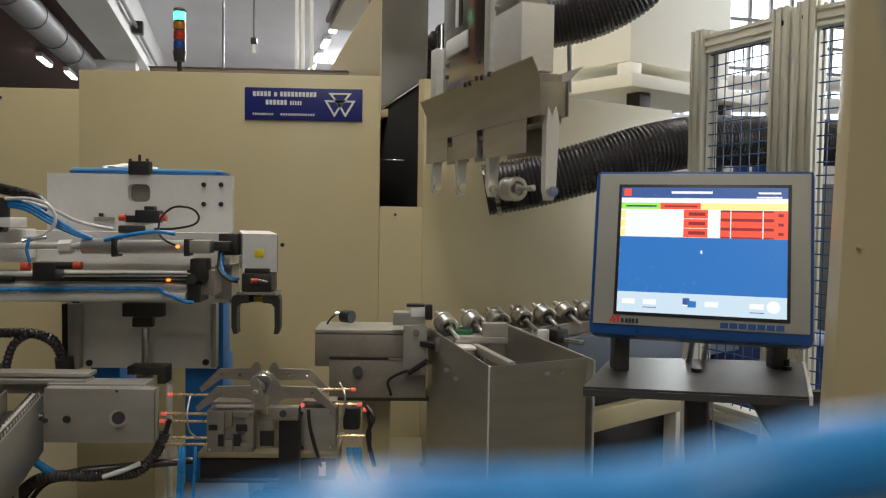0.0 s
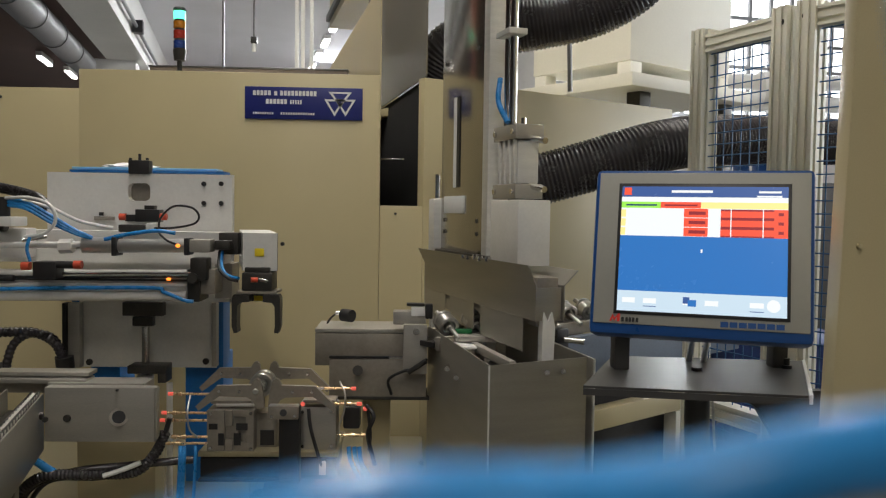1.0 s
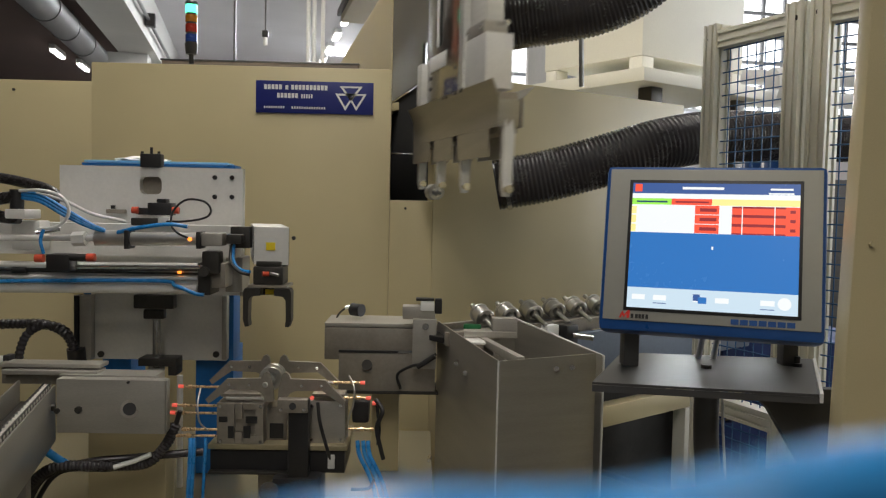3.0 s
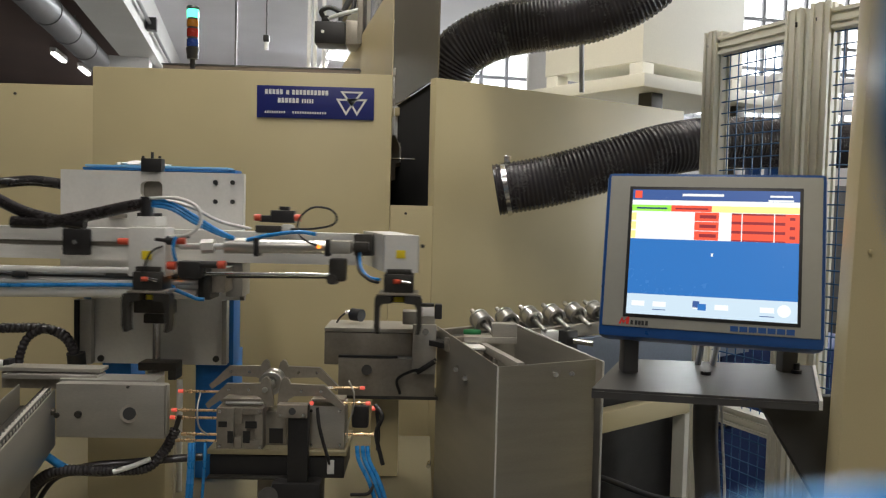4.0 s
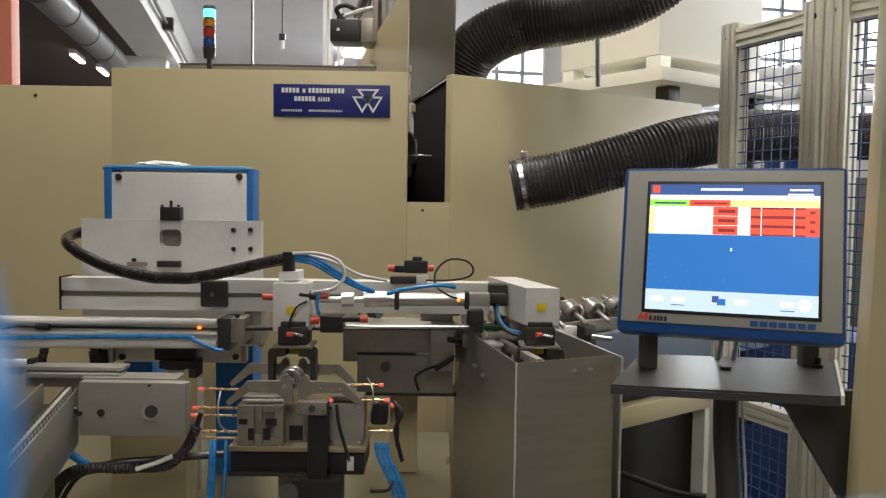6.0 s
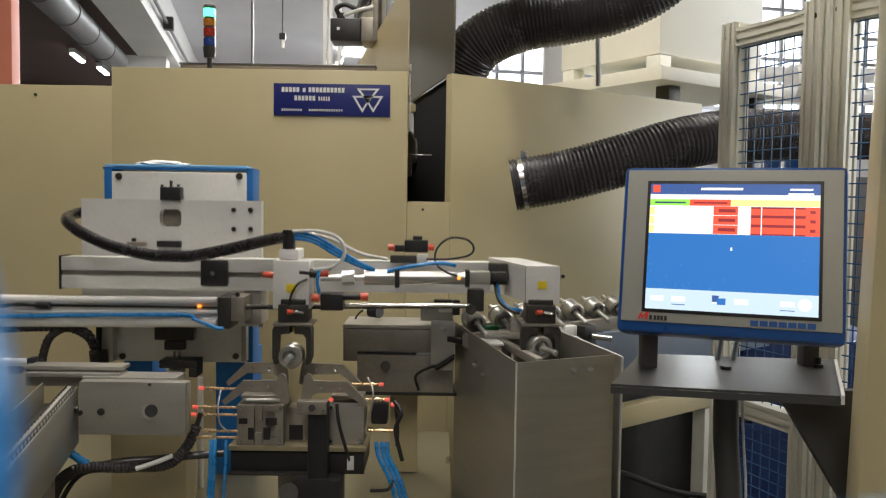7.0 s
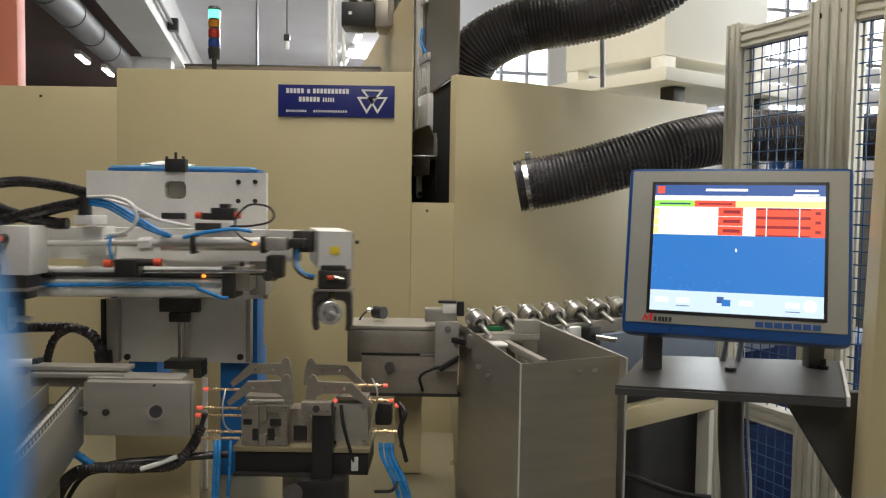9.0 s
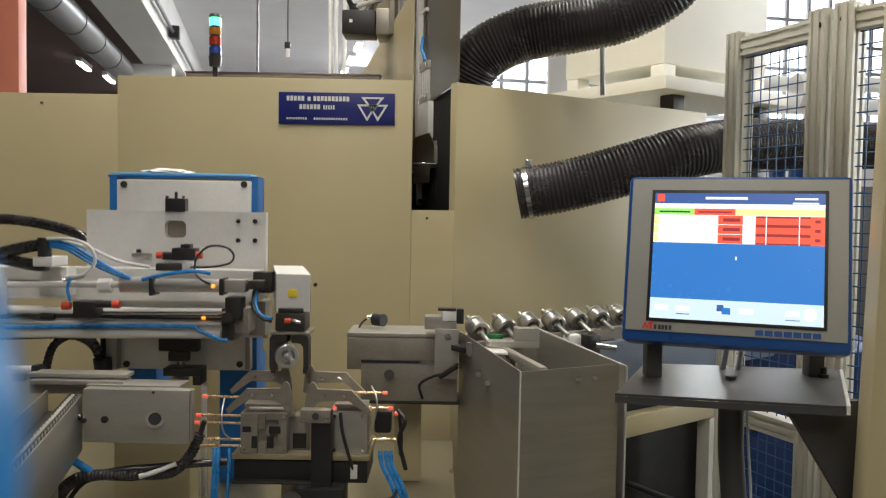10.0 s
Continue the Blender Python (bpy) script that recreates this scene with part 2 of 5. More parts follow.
for u in np.arange(5.7, 24.0, 0.75):
    add_box(bm, (u - 0.05, 22.0, 4.4), (u + 0.05, 22.1, 9.0), 0, HT)
for z in (4.45, 5.2, 6.0, 6.8, 7.5, 8.95):
    add_box(bm, (5.6, 22.01, z - 0.05), (24, 22.09, z + 0.05), 0, HT)
part("window_frame", bm, GALV, win)
GLARE = material("overcast_sky_glare", (0.9, 0.9, 0.9), 0.9, emit=(0.95, 0.98, 1.0), power=2.2)
structure("backdrop", GLARE, (3.0, 24.0, 2.0), (26.0, 24.1, 12.0), "bright overcast sky outside the windows", "sky", HT)
fill_win = thing("side_fill_window", hall_point(23.9, 3.0, 3.4), "unseen glowing window band added for side light", "window", "", "structure")
box("pane", GLARE, fill_win, (23.93, -5.0, 3.4), (23.96, 11.0, 7.4), 0.0, "glowing pane added for side light", HT)
for v in np.arange(-5.0, 11.1, 2.0):
    box("window_frame", GALV, fill_win, (23.86, v - 0.05, 3.4), (23.92, v + 0.05, 7.4), 0.0, "", HT)
beam = structure("concrete_beam", CONCRETE, (-2.25, 2.0, 4.1), (-1.6, 25.9, 5.0), "white painted concrete ceiling beam", "beam", HT)
col = structure("concrete_column", CONCRETE, (-2.45, 16.0, 0.0), (-1.75, 16.6, 4.1), "white painted concrete column", "column", HT)
rail = thing("cable_tray", hall_point(-1.45, 10, 4.3), "grey cable conduit run along a concrete beam", "conduit")
bm = bmesh.new()
add_tube(bm, [hall_point(-1.52, 3, 4.32), hall_point(-1.52, 12, 4.32), hall_point(-1.52, 25, 4.32)], 0.03, 8, 3)
part("conduit", bm, GALV, rail)
for v in (9.2, 11.3, 14.0):
    box("junction_box", BLACK, rail, (-1.58, v, 4.22), (-1.42, v + 0.2, 4.42), 0.01, "", HT)
duct = thing("ventilation_duct", hall_point(-2.55, 12, 3.9), "round galvanised steel ventilation duct under the ceiling", "duct")
bm = bmesh.new()
add_cyl(bm, hall_point(-2.55, 3, 3.9), hall_point(-2.55, 15.5, 3.9), 0.20, 28)
for v in (5, 7, 9, 10.3, 11.6, 12.9, 14.2):
    add_cyl(bm, hall_point(-2.55, v, 3.9), hall_point(-2.55, v + 0.06, 3.9), 0.212, 28)
part("pipe", bm, GALV, duct)
for v in (8.5, 11, 13.5):
    cyl("hanger", GALV, duct, hall_point(-2.55, v, 4.1), hall_point(-2.55, v, 4.3), 0.012, 8)


def strip_light(u, v, z, length, half=0.075):
    t = thing("strip_light", hall_point(u, v, z), "lit fluorescent strip light under the ceiling", "ceiling light", "ceiling strip lights")
    box("housing", WHITE, t, (u - half, v - length / 2, z + 0.035), (u + half, v + length / 2, z + 0.12), 0.01, "", HT)
    box("diffuser", TUBE_GLOW, t, (u - half * 0.8, v - length / 2 + 0.03, z), (u + half * 0.8, v + length / 2 - 0.03, z + 0.033), 0.01, "glowing white diffuser", HT)
    for dv in (-0.3, 0.3):
        cyl("hanger", GALV, t, hall_point(u, v + dv * length, z + 0.12), hall_point(u, v + dv * length, z + 0.16), 0.01, 6)


for v in (11.0, 12.5, 14.0, 15.5, 17.0, 18.5, 20.0):
    strip_light(1.85, v, 4.84, 0.75)
for u, v in ((-3.39, 16.5), (-3.21, 18.0), (-3.1, 20.4)):
    strip_light(u, v, 4.06, 0.95, 0.055)

# pipes and cables hanging down behind the enclosure
for px, r, top in ((-1.1221, 0.007, 5.0), (-0.6948, 0.012, 5.0), (-0.6598, 0.012, 5.0), (-0.6089, 0.012, 5.0)):
    t = thing("hanging_pipe", (px, 4.8, 1.2), "thin grey pipe dropping from the ceiling", "pipe", "hanging pipes")
    cyl("pipe", WHITE if r > 0.01 else GALV, t, (px, 4.8, 0.9), (px, 4.8, top), r, 10)
t = thing("pendant_switch", (-0.9768, 5.0, 2.2), "thin hanging cable with a small pull switch", "switch")
cyl("cable", GALV, t, (-0.9837, 5.0, 2.42), (-0.9837, 5.0, 5.0), 0.005, 8)
cyl("switch", WHITE, t, (-0.9837, 5.0, 2.35), (-0.9837, 5.0, 2.399), 0.013, 10)
box("stop", BLACK, t, (-0.9837 - 0.018, 4.985, 2.40), (-0.9837 + 0.018, 5.015, 2.44), 0.004)
t = thing("red_curtain_post", (-2.7082, 5.0, 0), "faded red painted post", "post")
box("post", RED_POST, t, (-2.9368, 5.0, 0), (-2.640, 5.1, 4.2), 0.01)

# ---------------------------------------------------------------- machine enclosure
enc = thing("machine_enclosure", (-0.67, 3.3, 0), "beige painted sheet-metal machine enclosure panel", "machine enclosure")
box("front_panel", BEIGE, enc, (-1.22, 3.0, 0.0), (-0.126, 3.04, 1.893), 0.004)
box("side_panel", BEIGE, enc, (-1.22, 3.043, 0.0), (-1.18, 4.4, 1.893), 0.004)
box("top_panel", BEIGE, enc, (-1.175, 3.043, 1.85), (-0.46, 4.4, 1.888), 0.004)
box("rear_panel", BEIGE, enc, (-1.175, 4.36, 0.0), (-0.46, 4.4, 1.846), 0.004)
enc2 = thing("machine_enclosure", (-1.9, 3.6, 0), "beige painted lower machine enclosure panel set back", "machine enclosure")
box("front_panel", BEIGE, enc2, (-3.4, 3.4, 0.0), (-1.225, 3.44, 1.88), 0.004)
box("side_panel", BEIGE, enc2, (-3.4, 3.443, 0.0), (-3.36, 4.8, 1.88), 0.004)
bolt(enc2, -1.6983, 3.4, 1.8383, 0.006)
# right-hand enclosure, turned away to the right
enc3 = thing("machine_enclosure", (0.6, 3.5, 0), "beige painted machine enclosure wall behind the conveyor", "machine enclosure")
RT = yaw_about(0.035, 3.0, 33.0)
box("front_panel", BEIGE, enc3, (0.035, 3.0, 0.0), (1.43, 3.04, 1.888), 0.004, "", RT)
box("end_panel", BEIGE, enc3, (1.39, 3.043, 0.0), (1.43, 4.6, 1.888), 0.004, "", RT)
box("top_panel", BEIGE, enc3, (0.35, 3.043, 1.84), (1.386, 4.6, 1.88), 0.004, "", RT)
enc4 = thing("slot_sill_panel", (-0.05, 3.0, 0), "beige panel under the loading slot", "machine enclosure")
box("panel", BEIGE, enc4, (-0.1258, 3.003, 0.0), (0.033, 3.04, 1.414), 0.003)
bolt(enc4, -0.0670, 3.003, 1.3839, 0.005)
# passage of the gantry loader through the wall
tun = thing("loader_passage", (0, 3.5, 1.4), "steel and beige side plates lining the loader slot", "machine guard")
TT = yaw_about(0.040, 3.045, 12.5)
box("steel_side_plate", material("worn_steel_sheet", (0.17, 0.150, 0.112), 0.48, 0.45, vary=0.10, scale=2.5), tun, (0.040, 3.045, 1.90), (0.046, 4.4, 3.4), 0.0, "brushed steel side plate", TT)
TL = yaw_about(-0.124, 3.045, 12.5)
bm = bmesh.new()
add_prism(bm, [(3.045, 0.9), (4.7, 0.9), (4.7, 2.20), (3.045, 2.24)], "x", -0.130, -0.126)
bmesh.ops.transform(bm, matrix=TL, verts=bm.verts)
part("beige_side_plate", bm, BEIGE, tun)
box("slot_shade_back", SLOT_DARK, tun, (-0.40, 4.42, 0.6), (0.45, 4.46, 1.95), 0.0, "black sheet painted as the unlit machine interior", TT)
box("slot_shade_side", SLOT_DARK, tun, (0.048, 3.05, 0.6), (0.055, 4.4, 1.895), 0.0, "", TT)
box("steel_edge", CHROME, tun, (-0.1362, 3.35, 1.6053), (-0.0403, 3.40, 1.6113), 0.001, "bright steel edge inside the slot")
# gantry beam overhead
gb = thing("gantry_beam", (0.1, 3.0, 2.6), "beige overhead gantry beam of the loader", "gantry")
GT = yaw_about(0.0, 3.0, 12.5)
box("beam", BEIGE, gb, (-0.02, 0.6, 2.62), (0.16, 5.6, 2.86), 0.004, "", GT)
box("guide_rail", DARK_STEEL, gb, (-0.045, 0.6, 2.66), (-0.022, 5.6, 2.70), 0.002, "dark guide rail", GT)
for v in (0.75, 5.4):
    box("support_post", BEIGE, gb, (0.30, v, 0.0), (0.42, v + 0.12, 2.86), 0.004, "", GT)
    box("bracket", BEIGE, gb, (0.163, v, 2.64), (0.297, v + 0.12, 2.84), 0.003, "", GT)

# name plate
np_ = thing("name_plate", (-0.4, 2.998, 1.78), "navy blue enamel maker's plate with white lettering bars", "sign")
X0, X1, Z0, Z1 = -0.621, -0.192, 1.724, 1.841
box("plate", SIGN_BLUE, np_, (X0, 2.992, Z0), (X1, 2.9985, Z1), 0.001)


def sign_bar(parent, fx0, fx1, fz0, fz1, mat=WHITE):
    box("lettering_bar", mat, parent, (X0 + (X1 - X0) * fx0, 2.9905, Z1 - (Z1 - Z0) * fz0), (X0 + (X1 - X0) * fx1, 2.9915, Z1 - (Z1 - Z0) * fz1), 0.0)


def sign_word(a, b, count, top, low, gap=0.24):
    """A word as a row of narrow bars, one to a letter."""
    step = (b - a) / count
    for k in range(count):
        sign_bar(np_, a + step * k, a + step * (k + 1 - gap), top, low)


sign_word(0.07, 0.228, 5, 0.12, 0.27)
sign_word(0.25, 0.278, 1, 0.14, 0.27, 0.1)
sign_word(0.30, 0.615, 10, 0.12, 0.27)
sign_word(0.18, 0.365, 6, 0.38, 0.53)
sign_word(0.385, 0.49, 5, 0.40, 0.53, 0.4)
sign_word(0.07, 0.25, 9, 0.79, 0.86, 0.4)
sign_word(0.305, 0.60, 14, 0.79, 0.86, 0.4)


def sign_triangle(cx, cz, w, h):
    """An open triangle standing on its tip, drawn with a stroke."""
    bm = bmesh.new()
    pts = [(cx - w / 2, cz), (cx + w / 2, cz), (cx, cz - h)]
    k = 0.66
    mx, mz = sum(p[0] for p in pts) / 3, sum(p[1] for p in pts) / 3
    inner = [(mx + (p[0] - mx) * k, mz + (p[1] - mz) * k) for p in pts]
    for j in range(3):
        q = (j + 1) % 3
        add_prism(bm, [pts[j], pts[q], inner[q], inner[j]], "y", 2.9903, 2.9914)
    part("emblem_triangle", bm, WHITE, np_)


sw = X1 - X0
sign_triangle(X0 + sw * 0.81, Z1 - 0.015, 0.085, 0.055)
sign_triangle(X0 + sw * 0.762, Z1 - 0.042, 0.075, 0.062)
sign_triangle(X0 + sw * 0.855, Z1 - 0.0418, 0.075, 0.062)

# beacon on the enclosure
bx, by = -0.9582, 3.35
bc = thing("signal_tower", (bx, by, 1.893), "stack light with green lit above amber, red and blue", "signal light")
cyl("pole", BLACK, bc, (bx, by, 1.889), (bx, by, 1.9984), 0.010)
cyl("base", BLACK, bc, (bx, by, 1.9915), (bx, by, 2.0351), 0.022, 20, 0.027)
for nm, c, p, za, zb in (("blue_lens", (0.03, 0.12, 0.6), 0.01, 2.0374, 2.0741), ("red_lens", (0.8, 0.05, 0.02), 0.01, 2.0763, 2.1153),
                         ("amber_lens", (0.9, 0.35, 0.02), 0.03, 2.1175, 2.1518), ("green_lens", (0.10, 0.85, 0.50), 2.4, 2.1541, 2.1929)):
    bm = bmesh.new()
    za, zb = za + 0.003, zb - 0.003
    add_cyl(bm, (bx, by, za), (bx, by, zb), 0.0235, 24)
    for k in range(3):
        zz = za + (zb - za) * (k + 0.5) / 3
        add_cyl(bm, (bx, by, zz - 0.002), (bx, by, zz + 0.002), 0.0245, 24)
    part(nm, bm, lamp_lens(nm, c, p), bc, nm.replace("_", " "))
cyl("core", BLACK, bc, (bx, by, 2.0351), (bx, by, 2.1952), 0.0205, 20)
cyl("cap", BLACK, bc, (bx, by, 2.1952), (bx, by, 2.2043), 0.027, 24, 0.022)
# cable duct along the enclosure top
cd = thing("cable_channel", (-0.7, 3.6, 1.888), "brown cable channel on stand-offs along the enclosure top", "cable channel")
box("channel", material("brown_channel", (0.20, 0.16, 0.13), 0.6), cd, (-1.16, 3.6, 1.975), (-0.30, 3.66, 2.008), 0.004)
for x in (-1.1, -0.75, -0.42):
    box("stand_off", GALV, cd, (x, 3.61, 1.889), (x + 0.03, 3.65, 1.974), 0.002)
box("lid", GALV, cd, (-1.165, 3.597, 2.0085), (-0.295, 3.663, 2.015), 0.002)
# ---------------------------------------------------------------- hoses and cabinet behind
hose = thing("suction_hose", (0.2738, 2.8500, 1.4869), "black corrugated suction hose with an open clamped end", "hose", "suction hoses")
tube("hose", RUBBER, hose, [(0.2550, 2.8600, 1.4750), (0.4272, 2.8400, 1.5086), (0.6199, 2.8200, 1.5635), (0.8150, 2.8200, 1.6230), (1.0050, 2.8600, 1.6604), (1.2215, 2.9500, 1.6752), (1.4998, 3.1000, 1.6880), (1.9185, 3.3000, 1.7110)], 0.090, 32, 10, "", 0.0026, 0.0150)
d = (Vector((0.4272, 2.8400, 1.5086)) - Vector((0.2550, 2.8600, 1.4750))).normalized()
e = Vector((0.2903, 2.8550, 1.4813))
cyl("hose_clamp", CHROME, hose, e - d * 0.008, e + d * 0.008, 0.0965, 30, None, "bright steel hose clamp")
box("clamp_screw", CHROME, hose, e + Vector((-0.012, -0.02, 0.09)), e + Vector((0.012, 0.01, 0.115)), 0.002)
hose2 = thing("suction_hose", (0.1005, 3.4000, 1.9756), "black corrugated suction hose arching over the enclosure", "hose", "suction hoses")
tube("hose", RUBBER, hose2, [(0.0737, 3.4600, 1.9664), (0.1470, 3.4200, 2.0734), (0.3076, 3.3800, 2.1487), (0.5110, 3.3400, 2.1815), (0.7090, 3.3000, 2.2244), (0.8776, 3.2600, 2.3188), (0.9731, 3.2200, 2.4615)], 0.112, 34, 10, "", 0.0028, 0.0160)
cab = thing("control_cabinet", (0.9, 4.7, 1.9), "cream painted control cabinet on a raised base frame", "cabinet")
CT = yaw_about(1.117, 4.2, 35)
box("body", BEIGE_LIGHT, cab, (1.117, 4.2, 2.20), (2.0, 4.93, 3.7), 0.006, "", CT)
box("base_frame", BEIGE_LIGHT, cab, (1.03, 4.11, 2.05), (2.1, 5.03, 2.12), 0.006, "", CT)
for a, b in ((1.12, 4.2), (1.9, 4.2), (1.12, 4.83), (1.9, 4.83)):
    box("spacer", BEIGE_LIGHT, cab, (a, b, 2.122), (a + 0.09, b + 0.09, 2.198), 0.004, "", CT)
for a, b in ((1.2, 4.2), (1.95, 4.2), (1.2, 4.83), (1.95, 4.83)):
    box("foot", DARK_STEEL, cab, (a, b, 0.0), (a + 0.09, b + 0.09, 2.048), 0.004, "", CT)
t = thing("conduit_pipe", (0.7476, 3.9000, 1.9887), "thin grey conduit rising beside a cabinet", "pipe")
cyl("pipe", GALV, t, (0.7477, 3.9000, 1.9833), (0.7285, 3.9000, 2.5475), 0.012, 10)
box("foot", GALV, t, (0.7259, 3.88, 1.884), (0.7937, 3.92, 1.91), 0.003)
t = thing("steel_column", (1.2569, 9.0000, 2.4418), "white painted steel column behind the machine", "column")
box("post", CONCRETE, t, (1.1250, 9.0, 0.0), (1.3496, 9.2, 6.0), 0.01)

# ---------------------------------------------------------------- guard fence of profile frames
WIRE_FAR = material("blue_mesh_wire", (0.03, 0.12, 0.30), 0.4, vary=0.1)


def fence_panel(x0, y0, x1, y1, z0, z1, label):
    """A framed mesh panel between two plan points."""
    f = thing("guard_fence_panel", ((x0 + x1) / 2, (y0 + y1) / 2, 0), label, "fence", "guard fence panels")
    length = math.hypot(x1 - x0, y1 - y0)
    ang = math.degrees(math.atan2(y1 - y0, x1 - x0))
    m = pose(x0, y0, 0, 0, 0, ang)
    w = 0.052

    def profile(name, lo, hi, along):
        """An extruded profile with a groove on each visible face."""
        bm = bmesh.new()
        c = [(a + b) / 2 for a, b in zip(lo, hi)]
        q, g, d = w / 2, 0.005, 0.007
        edge = [-q, -0.012 - g, -0.012 - g, -0.012 + g, -0.012 + g, 0.012 - g, 0.012 - g, 0.012 + g, 0.012 + g, q]
        deep = [0, 0, d, d, 0, 0, d, d, 0, 0]
        ring = [(e, -q + h) for e, h in zip(edge, deep)] + [(e, q - h) for e, h in zip(reversed(edge), reversed(deep))]
        if along == "z":
            k = 1.25
            four = [(e, -q * k + h) for e, h in zip(edge[:-1], deep)] + [(q - h, e * k) for e, h in zip(edge[:-1], deep)]
            four += [(-e, q * k - h) for e, h in zip(edge[:-1], deep)] + [(-q + h, -e * k) for e, h in zip(edge[:-1], deep)]
            add_prism(bm, [(c[0] + a, c[1] + b) for a, b in four], "z", lo[2], hi[2])
        else:
            add_prism(bm, [(c[1] + b, c[2] + a) for a, b in ring], "x", lo[0], hi[0])
        bmesh.ops.transform(bm, matrix=m, verts=bm.verts)
        return part(name, bm, PROFILE, f)
    profile("post", (0, -w / 2, z0), (w, w / 2, z1 + 0.02), "z")
    profile("post", (length - w, -w / 2, z0), (length, w / 2, z1 + 0.02), "z")
    for z in (z1 - w, 0.79, z0 + 0.15):
        profile("rail", (w + 0.001, -w / 2, z), (length - w - 0.001, w / 2, z + w), "x")
    for u in (0.022, length - 0.022):
        bm = bmesh.new()
        a = m @ Vector((u, -w / 2 - 0.004, z1 - 0.022))
        b = m @ Vector((u, -w / 2 + 0.002, z1 - 0.022))
        add_cyl(bm, a, b, 0.008, 12)
        part("bolt", bm, DARK_STEEL, f)
    pitch = 0.034
    bm = bmesh.new()
    for a, b in ((0.79 + w, z1 - w), (z0 + 0.15 + w, 0.79)):
        for u in np.arange(w + pitch * 0.7, length - w, pitch):
            add_cyl(bm, m @ Vector((u, 0.004, a)), m @ Vector((u, 0.004, b)), 0.0020, 5)
        for z in np.arange(a + pitch * 0.5, b, pitch):
            add_cyl(bm, m @ Vector((w, 0, z)), m @ Vector((length - w, 0, z)), 0.0020, 5)
    tagged(part("mesh", bm, WIRE_FAR, f, "blue welded wire mesh"), kind="stuff")
    return f


fence_panel(0.8690, 2.47, 1.0080, 2.135, 0.03, 1.935, "anodised profile guard fence panel with blue mesh")
fence_panel(1.0130, 2.105, 1.33, 1.64, 0.03, 1.935, "anodised profile guard fence panel beside a beige post")

# machinery seen through the mesh
far = thing("far_machine", (3.2, 7.0, 0), "grey machine with pale pipework behind the fence", "machine")
box("body", WALL, far, (2.6, 7.0, 0.0), (5.2, 8.4, 2.05), 0.02)
box("dark_door", GALV, far, (3.0, 6.97, 0.3), (3.9, 6.995, 1.7), 0.01)
for z in (2.15, 2.42, 2.62):
    cyl("pipe", WHITE, far, (2.5, 7.3, z), (5.2, 7.3, z), 0.07, 14)
for x in (2.7, 3.6, 4.7):
    box("pipe_support", GALV, far, (x, 7.25, 2.051), (x + 0.05, 7.35, 2.7), 0.004)
cyl("filter_drum", WHITE, far, (3.0, 7.0, 2.5), (3.5, 7.0, 2.5), 0.16, 22)
crate = thing("blue_crate", (1.55, 3.0, 0), "dark blue plastic crate stack behind the fence", "crate")
for k in range(3):
    box("crate", material("dark_blue_plastic", (0.02, 0.05, 0.20), 0.45), crate, (1.12, 2.95, 0.002 + 0.31 * k), (1.75, 3.4, 0.30 + 0.31 * k), 0.01)
frm = thing("steel_stand", (1.4049, 3.3000, 1.6008), "blue painted steel stand behind the fence", "stand")
box("upright", BLUE_RIM, frm, (1.3355, 3.3000, 1.5658), (1.3816, 3.3500, 1.6529), 0.004)
box("upright", BLUE_RIM, frm, (1.4164, 3.3, 0.94), (1.4740, 3.35, 1.66), 0.004)
box("cross_bar", BLUE_RIM, frm, (1.2884, 3.3200, 1.4979), (1.5204, 3.3700, 1.5673), 0.004)

# beige machine post at the edge of the view
LEAN = Matrix.Translation((0.65, 1.25, 1.37)) @ pose(0, 0, 0, 0, 1.5, 0) @ Matrix.Translation((-0.65, -1.25, -1.37))
post = thing("machine_post", (0.75, 1.30, 0), "plain beige painted machine cover panel", "machine guard")
box("panel", BEIGE, post, (0.6770, 1.25, -0.02), (1.6, 1.29, 2.6), 0.006, "", LEAN)
box("return", BEIGE, post, (1.56, 1.293, 0.0), (1.6, 1.60, 2.6), 0.004)
bolt(post, 0.7030, 1.25, 1.3498, 0.004, BEIGE)

# ---------------------------------------------------------------- operator panel
mon = thing("operator_panel", (0.52, 1.45, 1.16), "industrial touch-screen panel in a blue housing, screen lit", "monitor")
# built flat at its centre, then tilted back and turned
MW, MH = 0.398, 0.312
MT = pose(0.5162, 1.435, 1.3274, -13.1, -0.0, -20.3) @ Matrix.Diagonal((0.961, 1, 1, 1))


def mbox(name, mat, parent, x0, z0, x1, z1, y0, y1, bev=0.001, label=""):
    return box(name, mat, parent, (x0, y0, z0), (x1, y1, z1), bev, label, MT)


mbox("housing", BLUE_RIM, mon, -MW / 2, -MH / 2, MW / 2, MH / 2, 0.0, 0.075, 0.012, "blue painted housing")
mbox("bezel", BEZEL, mon, -MW / 2 + 0.008, -MH / 2 + 0.020, MW / 2 - 0.008, MH / 2 - 0.008, -0.003, 0.004, 0.002, "grey front film")
sx0, sz0, sx1, sz1 = -0.147, -0.112, 0.152, 0.121
mbox("screen_frame", BLACK, mon, sx0 - 0.006, sz0 - 0.006, sx1 + 0.006, sz1 + 0.006, -0.0045, -0.0033, 0.001, "dark screen edge")
S_BLUE = screen_mat("screen_blue", (0.026, 0.175, 0.52), 0.92)
S_NAVY = screen_mat("screen_navy", (0.05, 0.12, 0.36), 0.8)
S_WHITE = screen_mat("screen_white", (0.93, 0.96, 0.97), 0.92)
S_PALE = screen_mat("screen_pale", (0.66, 0.82, 0.94), 0.86)
S_RED = screen_mat("screen_red", (0.95, 0.10, 0.05), 0.95)
